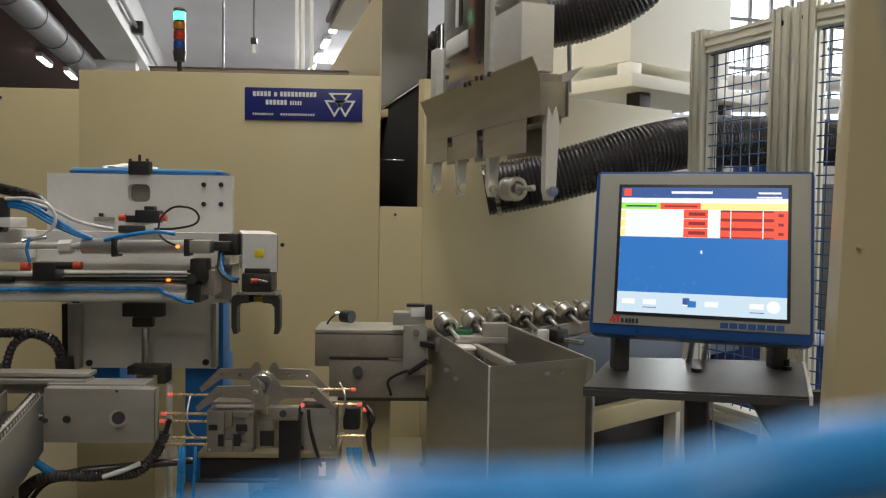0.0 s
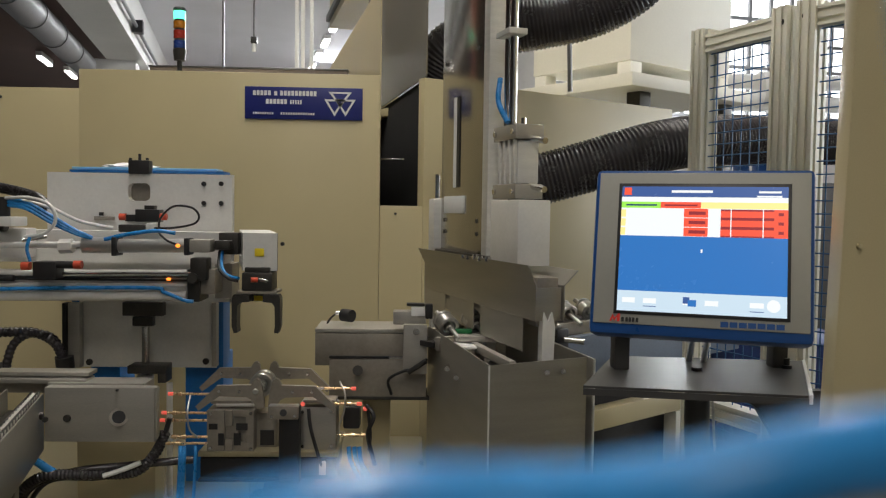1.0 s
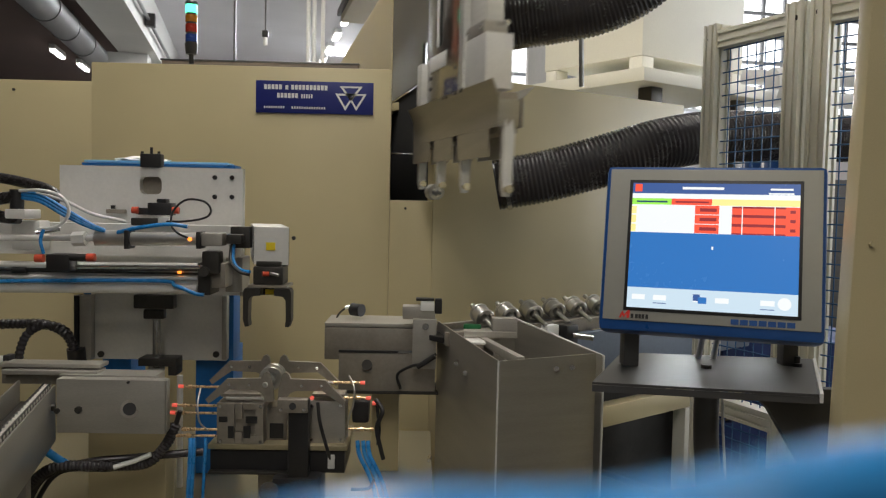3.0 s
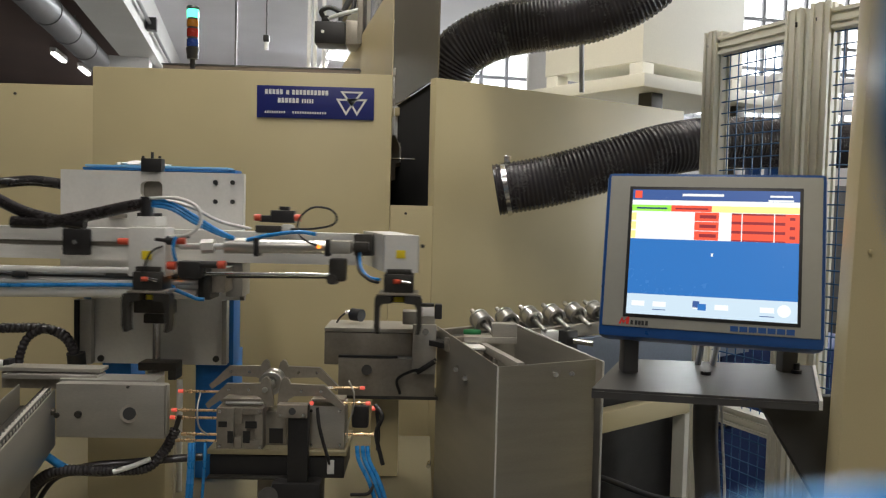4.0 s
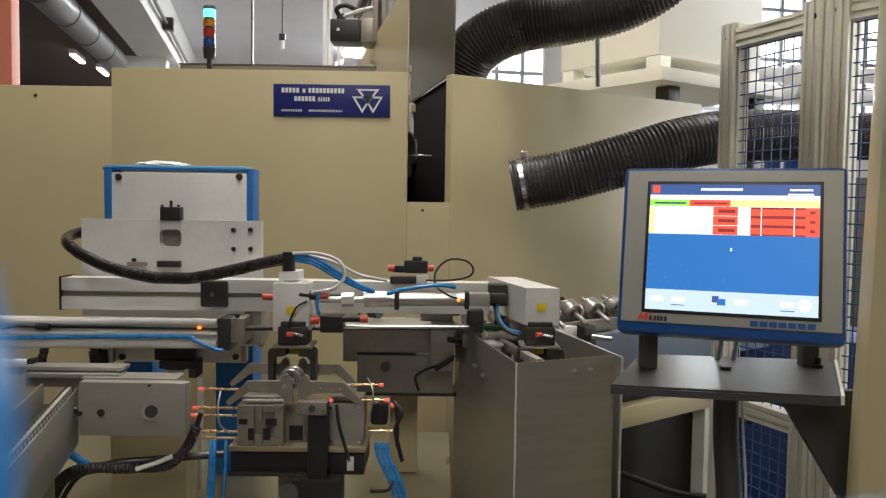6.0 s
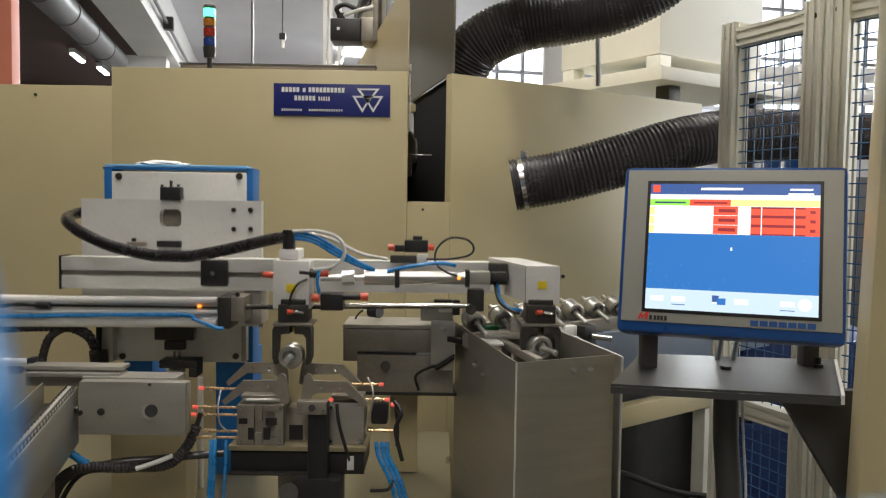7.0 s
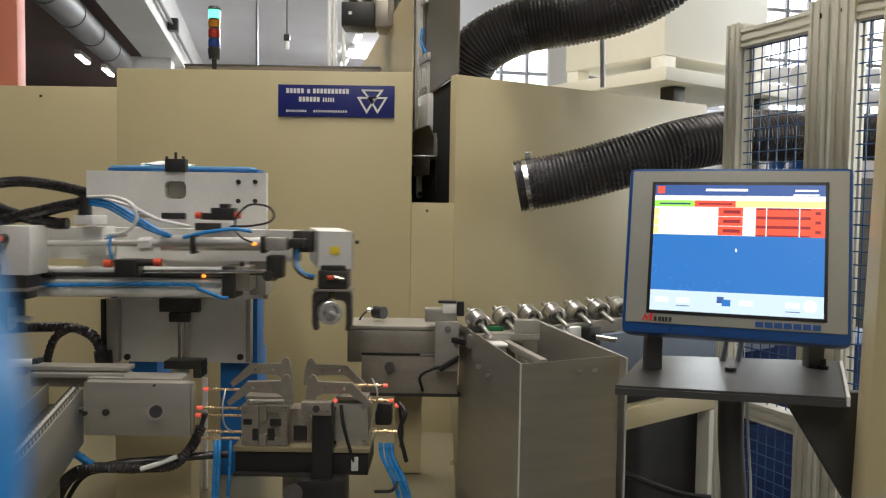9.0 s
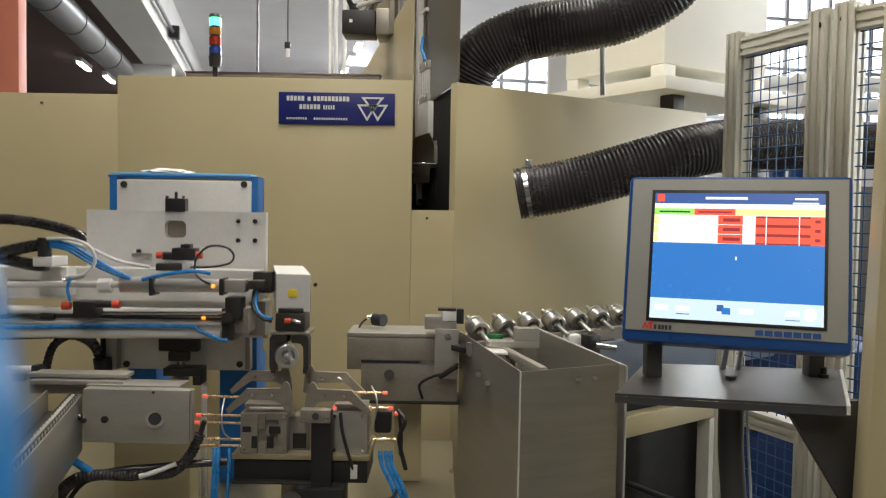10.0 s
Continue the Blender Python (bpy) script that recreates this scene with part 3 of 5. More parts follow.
S_DARKRED = screen_mat("screen_dark_red", (0.35, 0.03, 0.04), 0.8)
S_GREEN = screen_mat("screen_green", (0.35, 0.85, 0.10), 0.95)
S_YELLOW = screen_mat("screen_yellow", (0.98, 0.82, 0.30), 1.0)


def screen(name, mat, fx0, fy0, fx1, fy1, up=1):
    """A field of the picture on the screen, in fractions from its top left."""
    y = -0.0046 - 0.0004 * up
    mbox(name, mat, mon, sx0 + (sx1 - sx0) * fx0, sz1 - (sz1 - sz0) * fy1, sx0 + (sx1 - sx0) * fx1, sz1 - (sz1 - sz0) * fy0, y, y + 0.0003, 0.0)


screen("screen_field", S_BLUE, 0, 0.40, 1, 0.84)
screen("screen_header", S_NAVY, 0, 0, 1, 0.085)
screen("screen_icon", S_RED, 0.015, 0.01, 0.06, 0.07, 2)
screen("screen_text_bar", S_WHITE, 0.31, 0.03, 0.56, 0.05, 2)
screen("screen_text_bar", S_WHITE, 0.83, 0.035, 0.96, 0.05, 2)
screen("screen_text_bar", S_WHITE, 0.82, 0.07, 0.965, 0.083, 2)
screen("screen_strip", S_WHITE, 0, 0.085, 1, 0.125)
screen("screen_status", S_GREEN, 0, 0.125, 0.245, 0.175)
screen("screen_status", S_RED, 0.245, 0.125, 0.49, 0.175)
screen("screen_status", S_YELLOW, 0.49, 0.125, 1, 0.175)
screen("screen_text_bar", S_DARKRED, 0.27, 0.145, 0.47, 0.158, 2)
screen("screen_text_bar", BLUE, 0.03, 0.145, 0.22, 0.158, 2)
screen("screen_table", S_WHITE, 0, 0.175, 1, 0.40)
for k in range(3):
    screen("screen_row_mark", S_YELLOW, 0.0, 0.19 + 0.073 * k, 0.03, 0.25 + 0.073 * k, 2)
    screen("screen_value", S_RED, 0.39, 0.178 + 0.075 * k, 0.535, 0.248 + 0.075 * k, 2)
    screen("screen_value_bar", S_DARKRED, 0.42, 0.20 + 0.075 * k, 0.52, 0.226 + 0.075 * k, 3)
    screen("screen_gauge", S_RED, 0.61, 0.195 + 0.072 * k, 1.0, 0.245 + 0.072 * k, 3)
    screen("screen_gauge_bar", S_DARKRED, 0.945, 0.205 + 0.072 * k, 0.975, 0.228 + 0.072 * k, 4)
screen("screen_gauge_field", S_DARKRED, 0.61, 0.18, 0.92, 0.40, 2)
screen("screen_gauge_side", S_RED, 0.92, 0.18, 1.0, 0.40, 2)
screen("screen_gauge_line", S_WHITE, 0.668, 0.18, 0.674, 0.40, 4)
screen("screen_gauge_line", S_WHITE, 0.855, 0.18, 0.861, 0.40, 4)
screen("screen_toolbar", S_PALE, 0, 0.84, 1, 1)
for a in (0.03, 0.16, 0.40, 0.53, 0.79):
    screen("screen_button", S_WHITE, a, 0.895, a + 0.08, 0.935, 2)
screen("screen_button_mark", S_NAVY, 0.40, 0.875, 0.44, 0.925, 3)
screen("screen_button_mark", S_BLUE, 0.43, 0.895, 0.48, 0.945, 4)
screen("screen_button_mark", S_NAVY, 0.79, 0.96, 0.87, 0.966, 3)
screen("screen_button_mark", S_NAVY, 0.16, 0.955, 0.24, 0.961, 3)
bm = bmesh.new()
c = MT @ Vector((sx0 + (sx1 - sx0) * 0.925, -0.0056, sz1 - (sz1 - sz0) * 0.915))
e = MT @ Vector((sx0 + (sx1 - sx0) * 0.925, -0.0051, sz1 - (sz1 - sz0) * 0.915))
add_cyl(bm, c, e, 0.011, 24)
part("screen_dial", bm, S_WHITE, mon)
screen("screen_pointer", S_WHITE, 0.497, 0.50, 0.508, 0.525, 3)
# maker's marks as plain shapes
for k, (a, b) in enumerate(((-0.160, -0.140),)):
    bm = bmesh.new()
    add_prism(bm, [(a, -0.132), (a + 0.006, -0.119), (a + 0.010, -0.126), (a + 0.016, -0.118), (a + 0.020, -0.118), (a + 0.019, -0.132), (a + 0.014, -0.132), (a + 0.014, -0.124), (a + 0.009, -0.132), (a + 0.006, -0.126), (a + 0.004, -0.132)], "y", -0.0042, -0.0032)
    bmesh.ops.transform(bm, matrix=MT, verts=bm.verts)
    part("red_mark", bm, material("red_print", (0.7, 0.03, 0.02), 0.4), mon, "red printed mark")
for a in (-0.138, -0.130, -0.124, -0.118, -0.111):
    mbox("grey_mark", BLACK, mon, a, -0.132, a + 0.005, -0.124, -0.0042, -0.0032, 0.0)
for k in range(7):
    a = 0.040 + k * 0.0158
    mbox("blue_mark", BLUE_RIM, mon, a, -0.1325, a + 0.0135, -0.123, -0.0042, -0.0032, 0.0)
# support bracket and tray
tray = thing("panel_shelf", (0.5, 1.36, 1.1), "black enamelled sheet-metal shelf under the operator panel", "shelf")
bm = bmesh.new()
add_prism(bm, [(0.295, 1.363), (0.655, 1.295), (0.800, 1.615), (0.418, 1.655)], "z", 1.096, 1.100)
part("tray", bm, BLACK_PAINT, tray)
bm = bmesh.new()
add_prism(bm, [(0.295, 1.361), (0.655, 1.293), (0.655, 1.2955), (0.295, 1.3635)], "z", 1.084, 1.0955)
part("front_lip", bm, BLACK_PAINT, tray)
bm = bmesh.new()
add_prism(bm, [(0.6555, 1.293), (0.661, 1.292), (0.806, 1.614), (0.8005, 1.615)], "z", 1.086, 1.1015)
part("edge_trim", bm, ALU_PLATE, tray, "bright worn sheet edge")
bm = bmesh.new()
add_prism(bm, [(0.56, 1.094), (0.80, 1.094), (0.80, 0.72), (0.70, 0.90), (0.60, 1.06)], "y", 1.36, 1.38)
part("side_bracket", bm, BLACK_PAINT, tray)
for x, y in ((0.5405, 1.50), (0.7275, 1.53)):
    cyl("knob", BLACK, tray, (x, y, 1.1005), (x, y, 1.107), 0.010, 18)
cyl("knob_stem", BLACK, tray, (0.7275, 1.53, 1.1075), (0.7275, 1.53, 1.120), 0.006, 14)
for x in (0.5591, 0.5896):
    cyl("cable_gland", CLEAR_TUBE, tray, (x, 1.60, 1.1005), (x, 1.56, 1.19), 0.006, 12)
box("panel_foot", BLACK_PAINT, tray, (0.383, 1.50, 1.1005), (0.412, 1.535, 1.19), 0.003)
box("panel_foot", BLACK_PAINT, tray, (0.70, 1.53, 1.1005), (0.73, 1.56, 1.19), 0.003)
stand = thing("panel_stand", (0.47, 1.36, 0), "black curved tubular pedestal with a white cable", "stand")
tube("column", BLACK_PAINT, stand, [(0.532, 1.47, 1.094), (0.534, 1.47, 0.98), (0.540, 1.46, 0.86), (0.536, 1.45, 0.70), (0.51, 1.45, 0.02)], 0.023, 18)
tube("cable", CLEAR_TUBE, stand, [(0.552, 1.45, 1.09), (0.556, 1.446, 1.0), (0.562, 1.438, 0.88), (0.558, 1.43, 0.7), (0.535, 1.43, 0.3)], 0.0025, 8, 8, "white cable")
box("foot_plate", BLACK_PAINT, stand, (0.29, 1.25, 0.0), (0.69, 1.65, 0.02), 0.004)

# ---------------------------------------------------------------- conveyor, its chute box and the machine bed
bed = thing("machine_bed", (-0.5, 2.1, 0), "beige painted machine bed with an oily worktop", "machine bed")
box("bed_body", BEIGE, bed, (-1.6, 1.55, 0.0), (0.02, 2.75, 0.585), 0.006)
box("worktop", material("oily_bed_top", (0.22, 0.195, 0.125), 0.34, 0.1, vary=0.05, scale=3, rough_vary=0.02), bed, (-1.62, 1.53, 0.587), (0.04, 2.78, 0.612), 0.004)

chute = thing("chute_box", (0.22, 1.95, 0), "stainless sheet-metal chute box at the conveyor end", "chute")
# walls lean with the loader's axis
def chute_wall(name, pts, z0, tops, thick):
    """An upright sheet along plan points with its own top height at each end."""
    (xa, ya), (xb, yb) = pts
    d = Vector((xb - xa, yb - ya, 0)).normalized()
    nn = Vector((-d.y, d.x, 0)) * thick
    bm = bmesh.new()
    lo = [bm.verts.new(p) for p in (Vector((xa, ya, z0)), Vector((xb, yb, z0)), Vector((xb, yb, z0)) + nn, Vector((xa, ya, z0)) + nn)]
    hi = [bm.verts.new(p) for p in (Vector((xa, ya, tops[0])), Vector((xb, yb, tops[1])), Vector((xb, yb, tops[1])) + nn, Vector((xa, ya, tops[0])) + nn)]
    bm.faces.new(lo[::-1])
    bm.faces.new(hi)
    for j in range(4):
        q = (j + 1) % 4
        bm.faces.new((lo[j], lo[q], hi[q], hi[j]))
    return part(name, bm, SHEET, chute)


chute_wall("front_sheet", ((0.1659, 1.7), (0.3925, 1.78)), 0.0, (1.068, 1.074), 0.003)
chute_wall("left_sheet", ((0.045, 2.22), (0.1659 - 0.001, 1.699)), 0.0, (1.078, 1.069), 0.003)
chute_wall("right_sheet", ((0.4088, 1.782), (0.2609, 2.19)), 0.0, (1.070, 1.088), 0.003)
chute_wall("rear_sheet", ((0.2591, 2.195), (0.048, 2.225)), 0.0, (1.045, 1.045), 0.003)
bm = bmesh.new()
add_prism(bm, [(0.178, 1.72), (0.36, 1.80), (0.255, 2.185), (0.06, 2.21)], "z", 0.966, 0.970)
part("chute_floor", bm, STEEL, chute)
box("slide_strip", STEEL, chute, (0.178, 1.82, 1.035), (0.196, 2.14, 1.055), 0.002, "steel slide strip", yaw_about(0.187, 2.0, 14))
box("white_pad", ALU_PLATE, chute, (0.105, 2.03, 1.046), (0.165, 2.12, 1.052), 0.002, "pale plastic pad")
box("pad_block", GUN, chute, (0.110, 2.035, 0.9705), (0.160, 2.115, 1.0455), 0.002)
box("strip_block", GUN, chute, (0.181, 1.98, 0.9705), (0.193, 2.10, 1.0345), 0.002)
for x, y, z in ((0.0905, 1.9700, 1.0097), (0.1109, 1.9300, 0.9959), (0.2998, 1.7500, 1.0463), (0.3373, 1.7650, 1.0463), (0.0311, 2.1500, 0.7103)):
    cyl("bolt", CHROME, chute, (x, y + 0.02, z), (x - 0.003, y - 0.012, z), 0.006, 12)

# thin pale rods that draw the highlights along the sheet edges
for a, b in (((0.1656, 1.6970, 1.0686), (0.1656, 1.697, 0.0)), ((0.4096, 1.7780, 1.0688), (0.4096, 1.778, 0.0)), ((0.4096, 1.7780, 1.0688), (0.2606, 2.1880, 1.0918))):
    cyl("edge_highlight", ALU, chute, a, b, 0.0022, 8)

# conveyor running away behind the chute
conv = thing("roller_conveyor", (0.45, 2.6, 0), "steel parts conveyor with guide rails", "conveyor")
ca, cb = Vector((0.03, 2.14, 0)), Vector((1.25, 3.10, 0))
cd_ = (cb - ca).normalized()
cn = Vector((-cd_.y, cd_.x, 0))
CONV_ANG = math.degrees(math.atan2(cd_.y, cd_.x))


def along(s, n, z):
    p = ca + cd_ * s + cn * n
    return Vector((p.x, p.y, z))


CM = pose(ca.x, ca.y, 0, 0, 0, CONV_ANG)
box("front_rail", GUN, conv, (0.0, -0.07, 1.03), (1.55, -0.05, 1.066), 0.002, "", CM)
box("rear_rail", GUN, conv, (0.0, 0.06, 1.03), (1.55, 0.08, 1.066), 0.002, "", CM)
box("belt", BLACK, conv, (0.0, -0.045, 1.035), (1.55, 0.055, 1.05), 0.002, "dark chain belt", CM)
box("side_plate", material("grey_blue_paint", (0.15, 0.185, 0.25), 0.45), conv, (0.30, -0.10, 0.90), (1.75, -0.072, 1.028), 0.003, "blue-grey side plate", CM)
box("end_block", BLACK, conv, (0.40, -0.12, 1.0), (0.45, -0.074, 1.06), 0.004, "black sensor block", CM)
cyl("sensor_pin", CHROME, conv, CM @ Vector((0.43, -0.121, 1.03)), CM @ Vector((0.46, -0.17, 1.026)), 0.009)
box("white_block", WHITE, conv, (0.34, -0.10, 1.02), (0.39, -0.073, 1.062), 0.004, "white plastic guide block", CM)
box("green_stop", GREEN_PART, conv, (0.1145, 2.16, 1.0621), (0.1628, 2.175, 1.0790), 0.006, "green plastic stop")
box("stop_block", STEEL, conv, (0.1870, 2.10, 1.0650), (0.2529, 2.14, 1.1046), 0.002, "dull steel stop block")
box("stop_rail", STEEL, conv, (0.1141, 2.095, 1.0537), (0.2524, 2.14, 1.0694), 0.001)
box("lower_rail", BEIGE, conv, (0.20, -0.10, 0.725), (1.75, -0.05, 0.79), 0.004, "beige painted lower rail", CM)
box("frame_post", PROFILE, conv, (1.04, -0.10, 0.0), (1.12, -0.05, 0.722), 0.004, "pale profile post", CM)
box("cavity_shade", DARK_STEEL, conv, (0.20, 0.10, 0.0), (1.75, 0.12, 0.90), 0.004, "dark sheet painted as the shaded cavity", CM)
tube("floor_cable", BLACK, conv, [(0.46, 2.50, 0.60), (0.60, 2.50, 0.56), (0.76, 2.52, 0.50), (0.92, 2.56, 0.47)], 0.010, 8, 8, "black cable slung under the conveyor")
for s in (0.55, 1.4):
    box("leg", GUN, conv, (s, -0.04, 0.0), (s + 0.06, 0.04, 1.028), 0.003, "", CM)

# conveyor drive housing with motor side plates
drv = thing("conveyor_drive", (-0.1, 2.2, 0), "grey steel drive housing with a bracket and cable", "conveyor drive")
box("housing_top", GUN, drv, (-0.2636, 2.2000, 0.9689), (0.0302, 2.3600, 1.0583), 0.003)
box("top_face", STEEL, drv, (-0.2640, 2.2000, 1.0599), (0.0295, 2.3600, 1.0708), 0.002)
box("cover_plate", GUN, drv, (-0.2233, 2.1920, 0.8815), (0.0406, 2.1990, 0.9896), 0.002, "grey cover plate")
box("cover_edge", BLACK, drv, (-0.2236, 2.1900, 0.9912), (-0.0160, 2.1990, 0.9974), 0.001, "dark slot over the cover plate")
box("slot_end", CHROME, drv, (-0.062, 2.1885, 0.9915), (-0.018, 2.1898, 0.9970), 0.0)
cyl("shaft_end", DARK_STEEL, drv, (-0.1458, 2.1910, 0.9578), (-0.1453, 2.1830, 0.9594), 0.014)
box("bracket_plate", STEEL, drv, (-0.0221, 2.1500, 0.9574), (0.0417, 2.1700, 1.0907), 0.002)
bolt(drv, *(0.0122, 2.1500, 1.0724), 0.009, CHROME)
box("top_bar", STEEL, drv, (-0.0510, 2.1700, 1.0876), (0.0378, 2.2200, 1.1230), 0.003)
box("sensor", BLACK, drv, (0.0358, 2.1600, 1.1051), (0.0556, 2.1900, 1.1449), 0.003)
box("sensor_face", WHITE, drv, (-0.0023, 2.1650, 1.1117), (0.0344, 2.1850, 1.1378), 0.002, "printed sensor face")
box("sensor_lid", BLACK, drv, (-0.0147, 2.1650, 1.1392), (0.0341, 2.1950, 1.1454), 0.001)
tube("cable", BLACK, drv, [(-0.0530, 2.1700, 0.8981), (-0.0609, 2.1600, 0.9389), (-0.0228, 2.1500, 0.9647), (0.0150, 2.1400, 0.9749), (0.0419, 2.1400, 1.0012)], 0.004)
cyl("connector", BLACK, drv, (-0.0076, 2.1450, 0.9628), (0.0389, 2.1350, 0.9960), 0.007)
box("support", BEIGE, drv, (-0.14, 2.34, 0.613), (-0.06, 2.38, 0.872), 0.003)
box("foot_rail", DARK_STEEL, drv, (-0.2164, 2.1900, 0.8773), (0.0507, 2.3100, 0.8867), 0.002)
prb = thing("proximity_probe", (-0.1839, 2.3000, 1.0958), "black proximity sensor on a thin bracket", "sensor")
cyl("probe", BLACK, prb, (-0.1969, 2.3000, 1.0956), (-0.1694, 2.2800, 1.0954), 0.018, 18)
tube("cable", BLACK, prb, [(-0.1969, 2.3000, 1.1005), (-0.2212, 2.3000, 1.0953), (-0.2389, 2.3000, 1.0754), (-0.2452, 2.3000, 1.0492)], 0.003, 6)
cyl("tip", CHROME, prb, (-0.2180, 2.3000, 1.1002), (-0.1969, 2.3000, 1.1021), 0.006)


# ---------------------------------------------------------------- turned workpieces
def workpiece(name="workpiece", label="turned steel planet shaft with a thick hub"):
    """A hub with a bore and a thin shaft, lying along y, its hub front at the base."""
    w = thing(name, (0, 0, 0), label, "workpiece", "turned workpieces")
    bm = bmesh.new()
    seg = 28
    prof = [(0.0050, -0.071), (0.0064, -0.069), (0.0064, -0.006), (0.0105, -0.005), (0.0105, 0.016), (0.0175, 0.016), (0.0185, 0.0), (0.0265, 0.0), (0.0285, 0.002),
            (0.0285, 0.014), (0.0265, 0.015), (0.0265, 0.038), (0.0285, 0.039), (0.0285, 0.048), (0.0265, 0.050), (0.0075, 0.051), (0.0070, 0.098), (0.0058, 0.100)]
    rings = [[bm.verts.new((r * math.cos(2 * math.pi * q / seg), y, r * math.sin(2 * math.pi * q / seg))) for q in range(seg)] for r, y in prof]
    for a, b in zip(rings, rings[1:]):
        for q in range(seg):
            bm.faces.new((a[q], a[(q + 1) % seg], b[(q + 1) % seg], b[q]))
    bm.faces.new(rings[0])
    bm.faces.new(rings[-1])
    part("turned_body", bm, TURNED, w)
    return w


# ---------------------------------------------------------------- lifting unit
lift = thing("lift_column", (-0.72, 2.35, 0), "blue steel lift column with a grey back plate", "lift column")
box("back_plate", ALU_PLATE, lift, (-0.9187, 2.2550, 0.9496), (-0.5429, 2.2850, 1.4823), 0.003)
box("side_rail", BLUE, lift, (-0.9421, 2.2620, 0.9454), (-0.9199, 2.3420, 1.4908), 0.002, "blue painted side rail")
box("side_rail", BLUE, lift, (-0.5462, 2.2620, 0.9510), (-0.5256, 2.3420, 1.4963), 0.002, "blue painted side rail")
box("blue_leg", BLUE, lift, (-0.9051, 2.30, 0.613), (-0.8237, 2.42, 0.975), 0.003)
box("blue_leg", BLUE, lift, (-0.6414, 2.30, 0.613), (-0.5340, 2.42, 0.975), 0.003)
box("top_plate", BLUE, lift, (-0.9461, 2.2620, 1.4887), (-0.5354, 2.3820, 1.4950), 0.001)
for at in ((-0.8977, 2.2550, 1.4689), (-0.5621, 2.2550, 1.4736), (-0.8904, 2.2550, 0.9635), (-0.5714, 2.2550, 0.9680)):
    bolt(lift, *at, 0.009)
box("guide_left", STEEL, lift, (-0.9377, 2.2250, 0.9528), (-0.9063, 2.2530, 1.1300), 0.002, "bright guide rail")
box("guide_right", STEEL, lift, (-0.5497, 2.2250, 0.9581), (-0.5356, 2.2530, 1.1353), 0.002, "bright guide rail")
box("hose_guard", BLACK, lift, (-0.9556, 2.2300, 0.9387), (-0.9430, 2.2600, 1.1291), 0.002)
rag = thing("cleaning_rag", (-0.8378, 2.3300, 1.5081), "crumpled white rag on blue film", "rag")
bm = bmesh.new()
bmesh.ops.create_icosphere(bm, subdivisions=3, radius=1.0)
for v in bm.verts:
    k = 1 + 0.35 * noise.noise(v.co * 2.3)
    v.co = Vector((-0.8053 + v.co.x * 0.075 * k, 2.33 + v.co.y * 0.03 * k, 1.5070 + max(v.co.z, -0.5) * 0.011 * k))
part("rag", bm, RAG, rag)
box("film", BLUE_FILM, rag, (-0.9556, 2.3000, 1.4982), (-0.5540, 2.3700, 1.5046), 0.001, "pale blue plastic film")

pis = thing("lift_cylinder", (-0.7195, 2.2, 0.61), "pneumatic lift cylinder with a bright piston rod", "cylinder")
box("head_bracket", DARK_STEEL, pis, (-0.7552, 2.1600, 0.9500), (-0.6543, 2.2200, 0.9716), 0.002)
box("bracket_side", DARK_STEEL, pis, (-0.6758, 2.1600, 0.9259), (-0.6544, 2.2200, 0.9506), 0.002)
cyl("barrel", ALU, pis, (-0.7195, 2.2, 0.613), (-0.7195, 2.2, 0.9401), 0.022)
cyl("guide_tube", ALU, pis, (-0.6466, 2.17, 0.62), (-0.6466, 2.17, 0.9255), 0.008)

# carriage that rides up and down on the column
car = thing("lift_carriage", (-0.73, 2.2, 1.1), "grey aluminium lift carriage plate carrying a pneumatic axis", "lift carriage")
bm = bmesh.new()
x0, x1, z0, z1 = -0.9787, -0.4884, 1.1405, 1.4844
hx0, hx1, hz0, hz1 = -0.7653, -0.7068, 1.4108, 1.4583
for lo, hi in (((x0, z0), (hx0, z1)), ((hx1, z0), (x1, z1)), ((hx0, z0), (hx1, hz0)), ((hx0, hz1), (hx1, z1))):
    add_box(bm, (lo[0], 2.2, lo[1]), (hi[0], 2.225, hi[1]))
bmesh.ops.remove_doubles(bm, verts=bm.verts, dist=1e-5)
rr_ = 0.014
for cx_, cz_, qx, qz in ((hx0, hz0, 1, 1), (hx1, hz0, -1, 1), (hx0, hz1, 1, -1), (hx1, hz1, -1, -1)):
    arc = [(cx_ + qx * rr_ * (1 - math.sin(w_)), cz_ + qz * rr_ * (1 - math.cos(w_))) for w_ in [math.pi / 2 * k / 6 for k in range(7)]]
    add_prism(bm, [(cx_, cz_)] + arc, "y", 2.2002, 2.2248)
part("plate", bm, ALU_PLATE, car)
box("window_back", GUN, car, (hx0 - 0.006, 2.2255, hz0 - 0.006), (hx1 + 0.006, 2.229, hz1 + 0.006), 0.0, "grey plate behind the window")
box("top_block", BLACK, car, (-0.7615, 2.1900, 1.4826), (-0.7064, 2.2200, 1.5191), 0.002)
cyl("pin", BLACK, car, (-0.7342, 2.2000, 1.5182), (-0.7341, 2.2000, 1.5365), 0.004)
for x, y, z in ((-0.7587, 2.2000, 1.5194), (-0.7142, 2.2000, 1.5200)):
    cyl("screw", DARK_STEEL, car, (x, y, z), (x, y, z + 0.006), 0.004)
for at in ((-0.5637, 2.2000, 1.4593), (-0.5176, 2.2000, 1.4600), (-0.5637, 2.2000, 1.4071), (-0.5175, 2.2000, 1.4078)):
    bolt(car, *at, 0.0062, BLACK)
box("limit_switch", BLACK, car, (-0.7678, 2.1800, 1.3558), (-0.7052, 2.1990, 1.3726), 0.002)
box("switch_cam", GUN, car, (-0.8507, 2.1850, 1.3575), (-0.7987, 2.1990, 1.3683), 0.002)
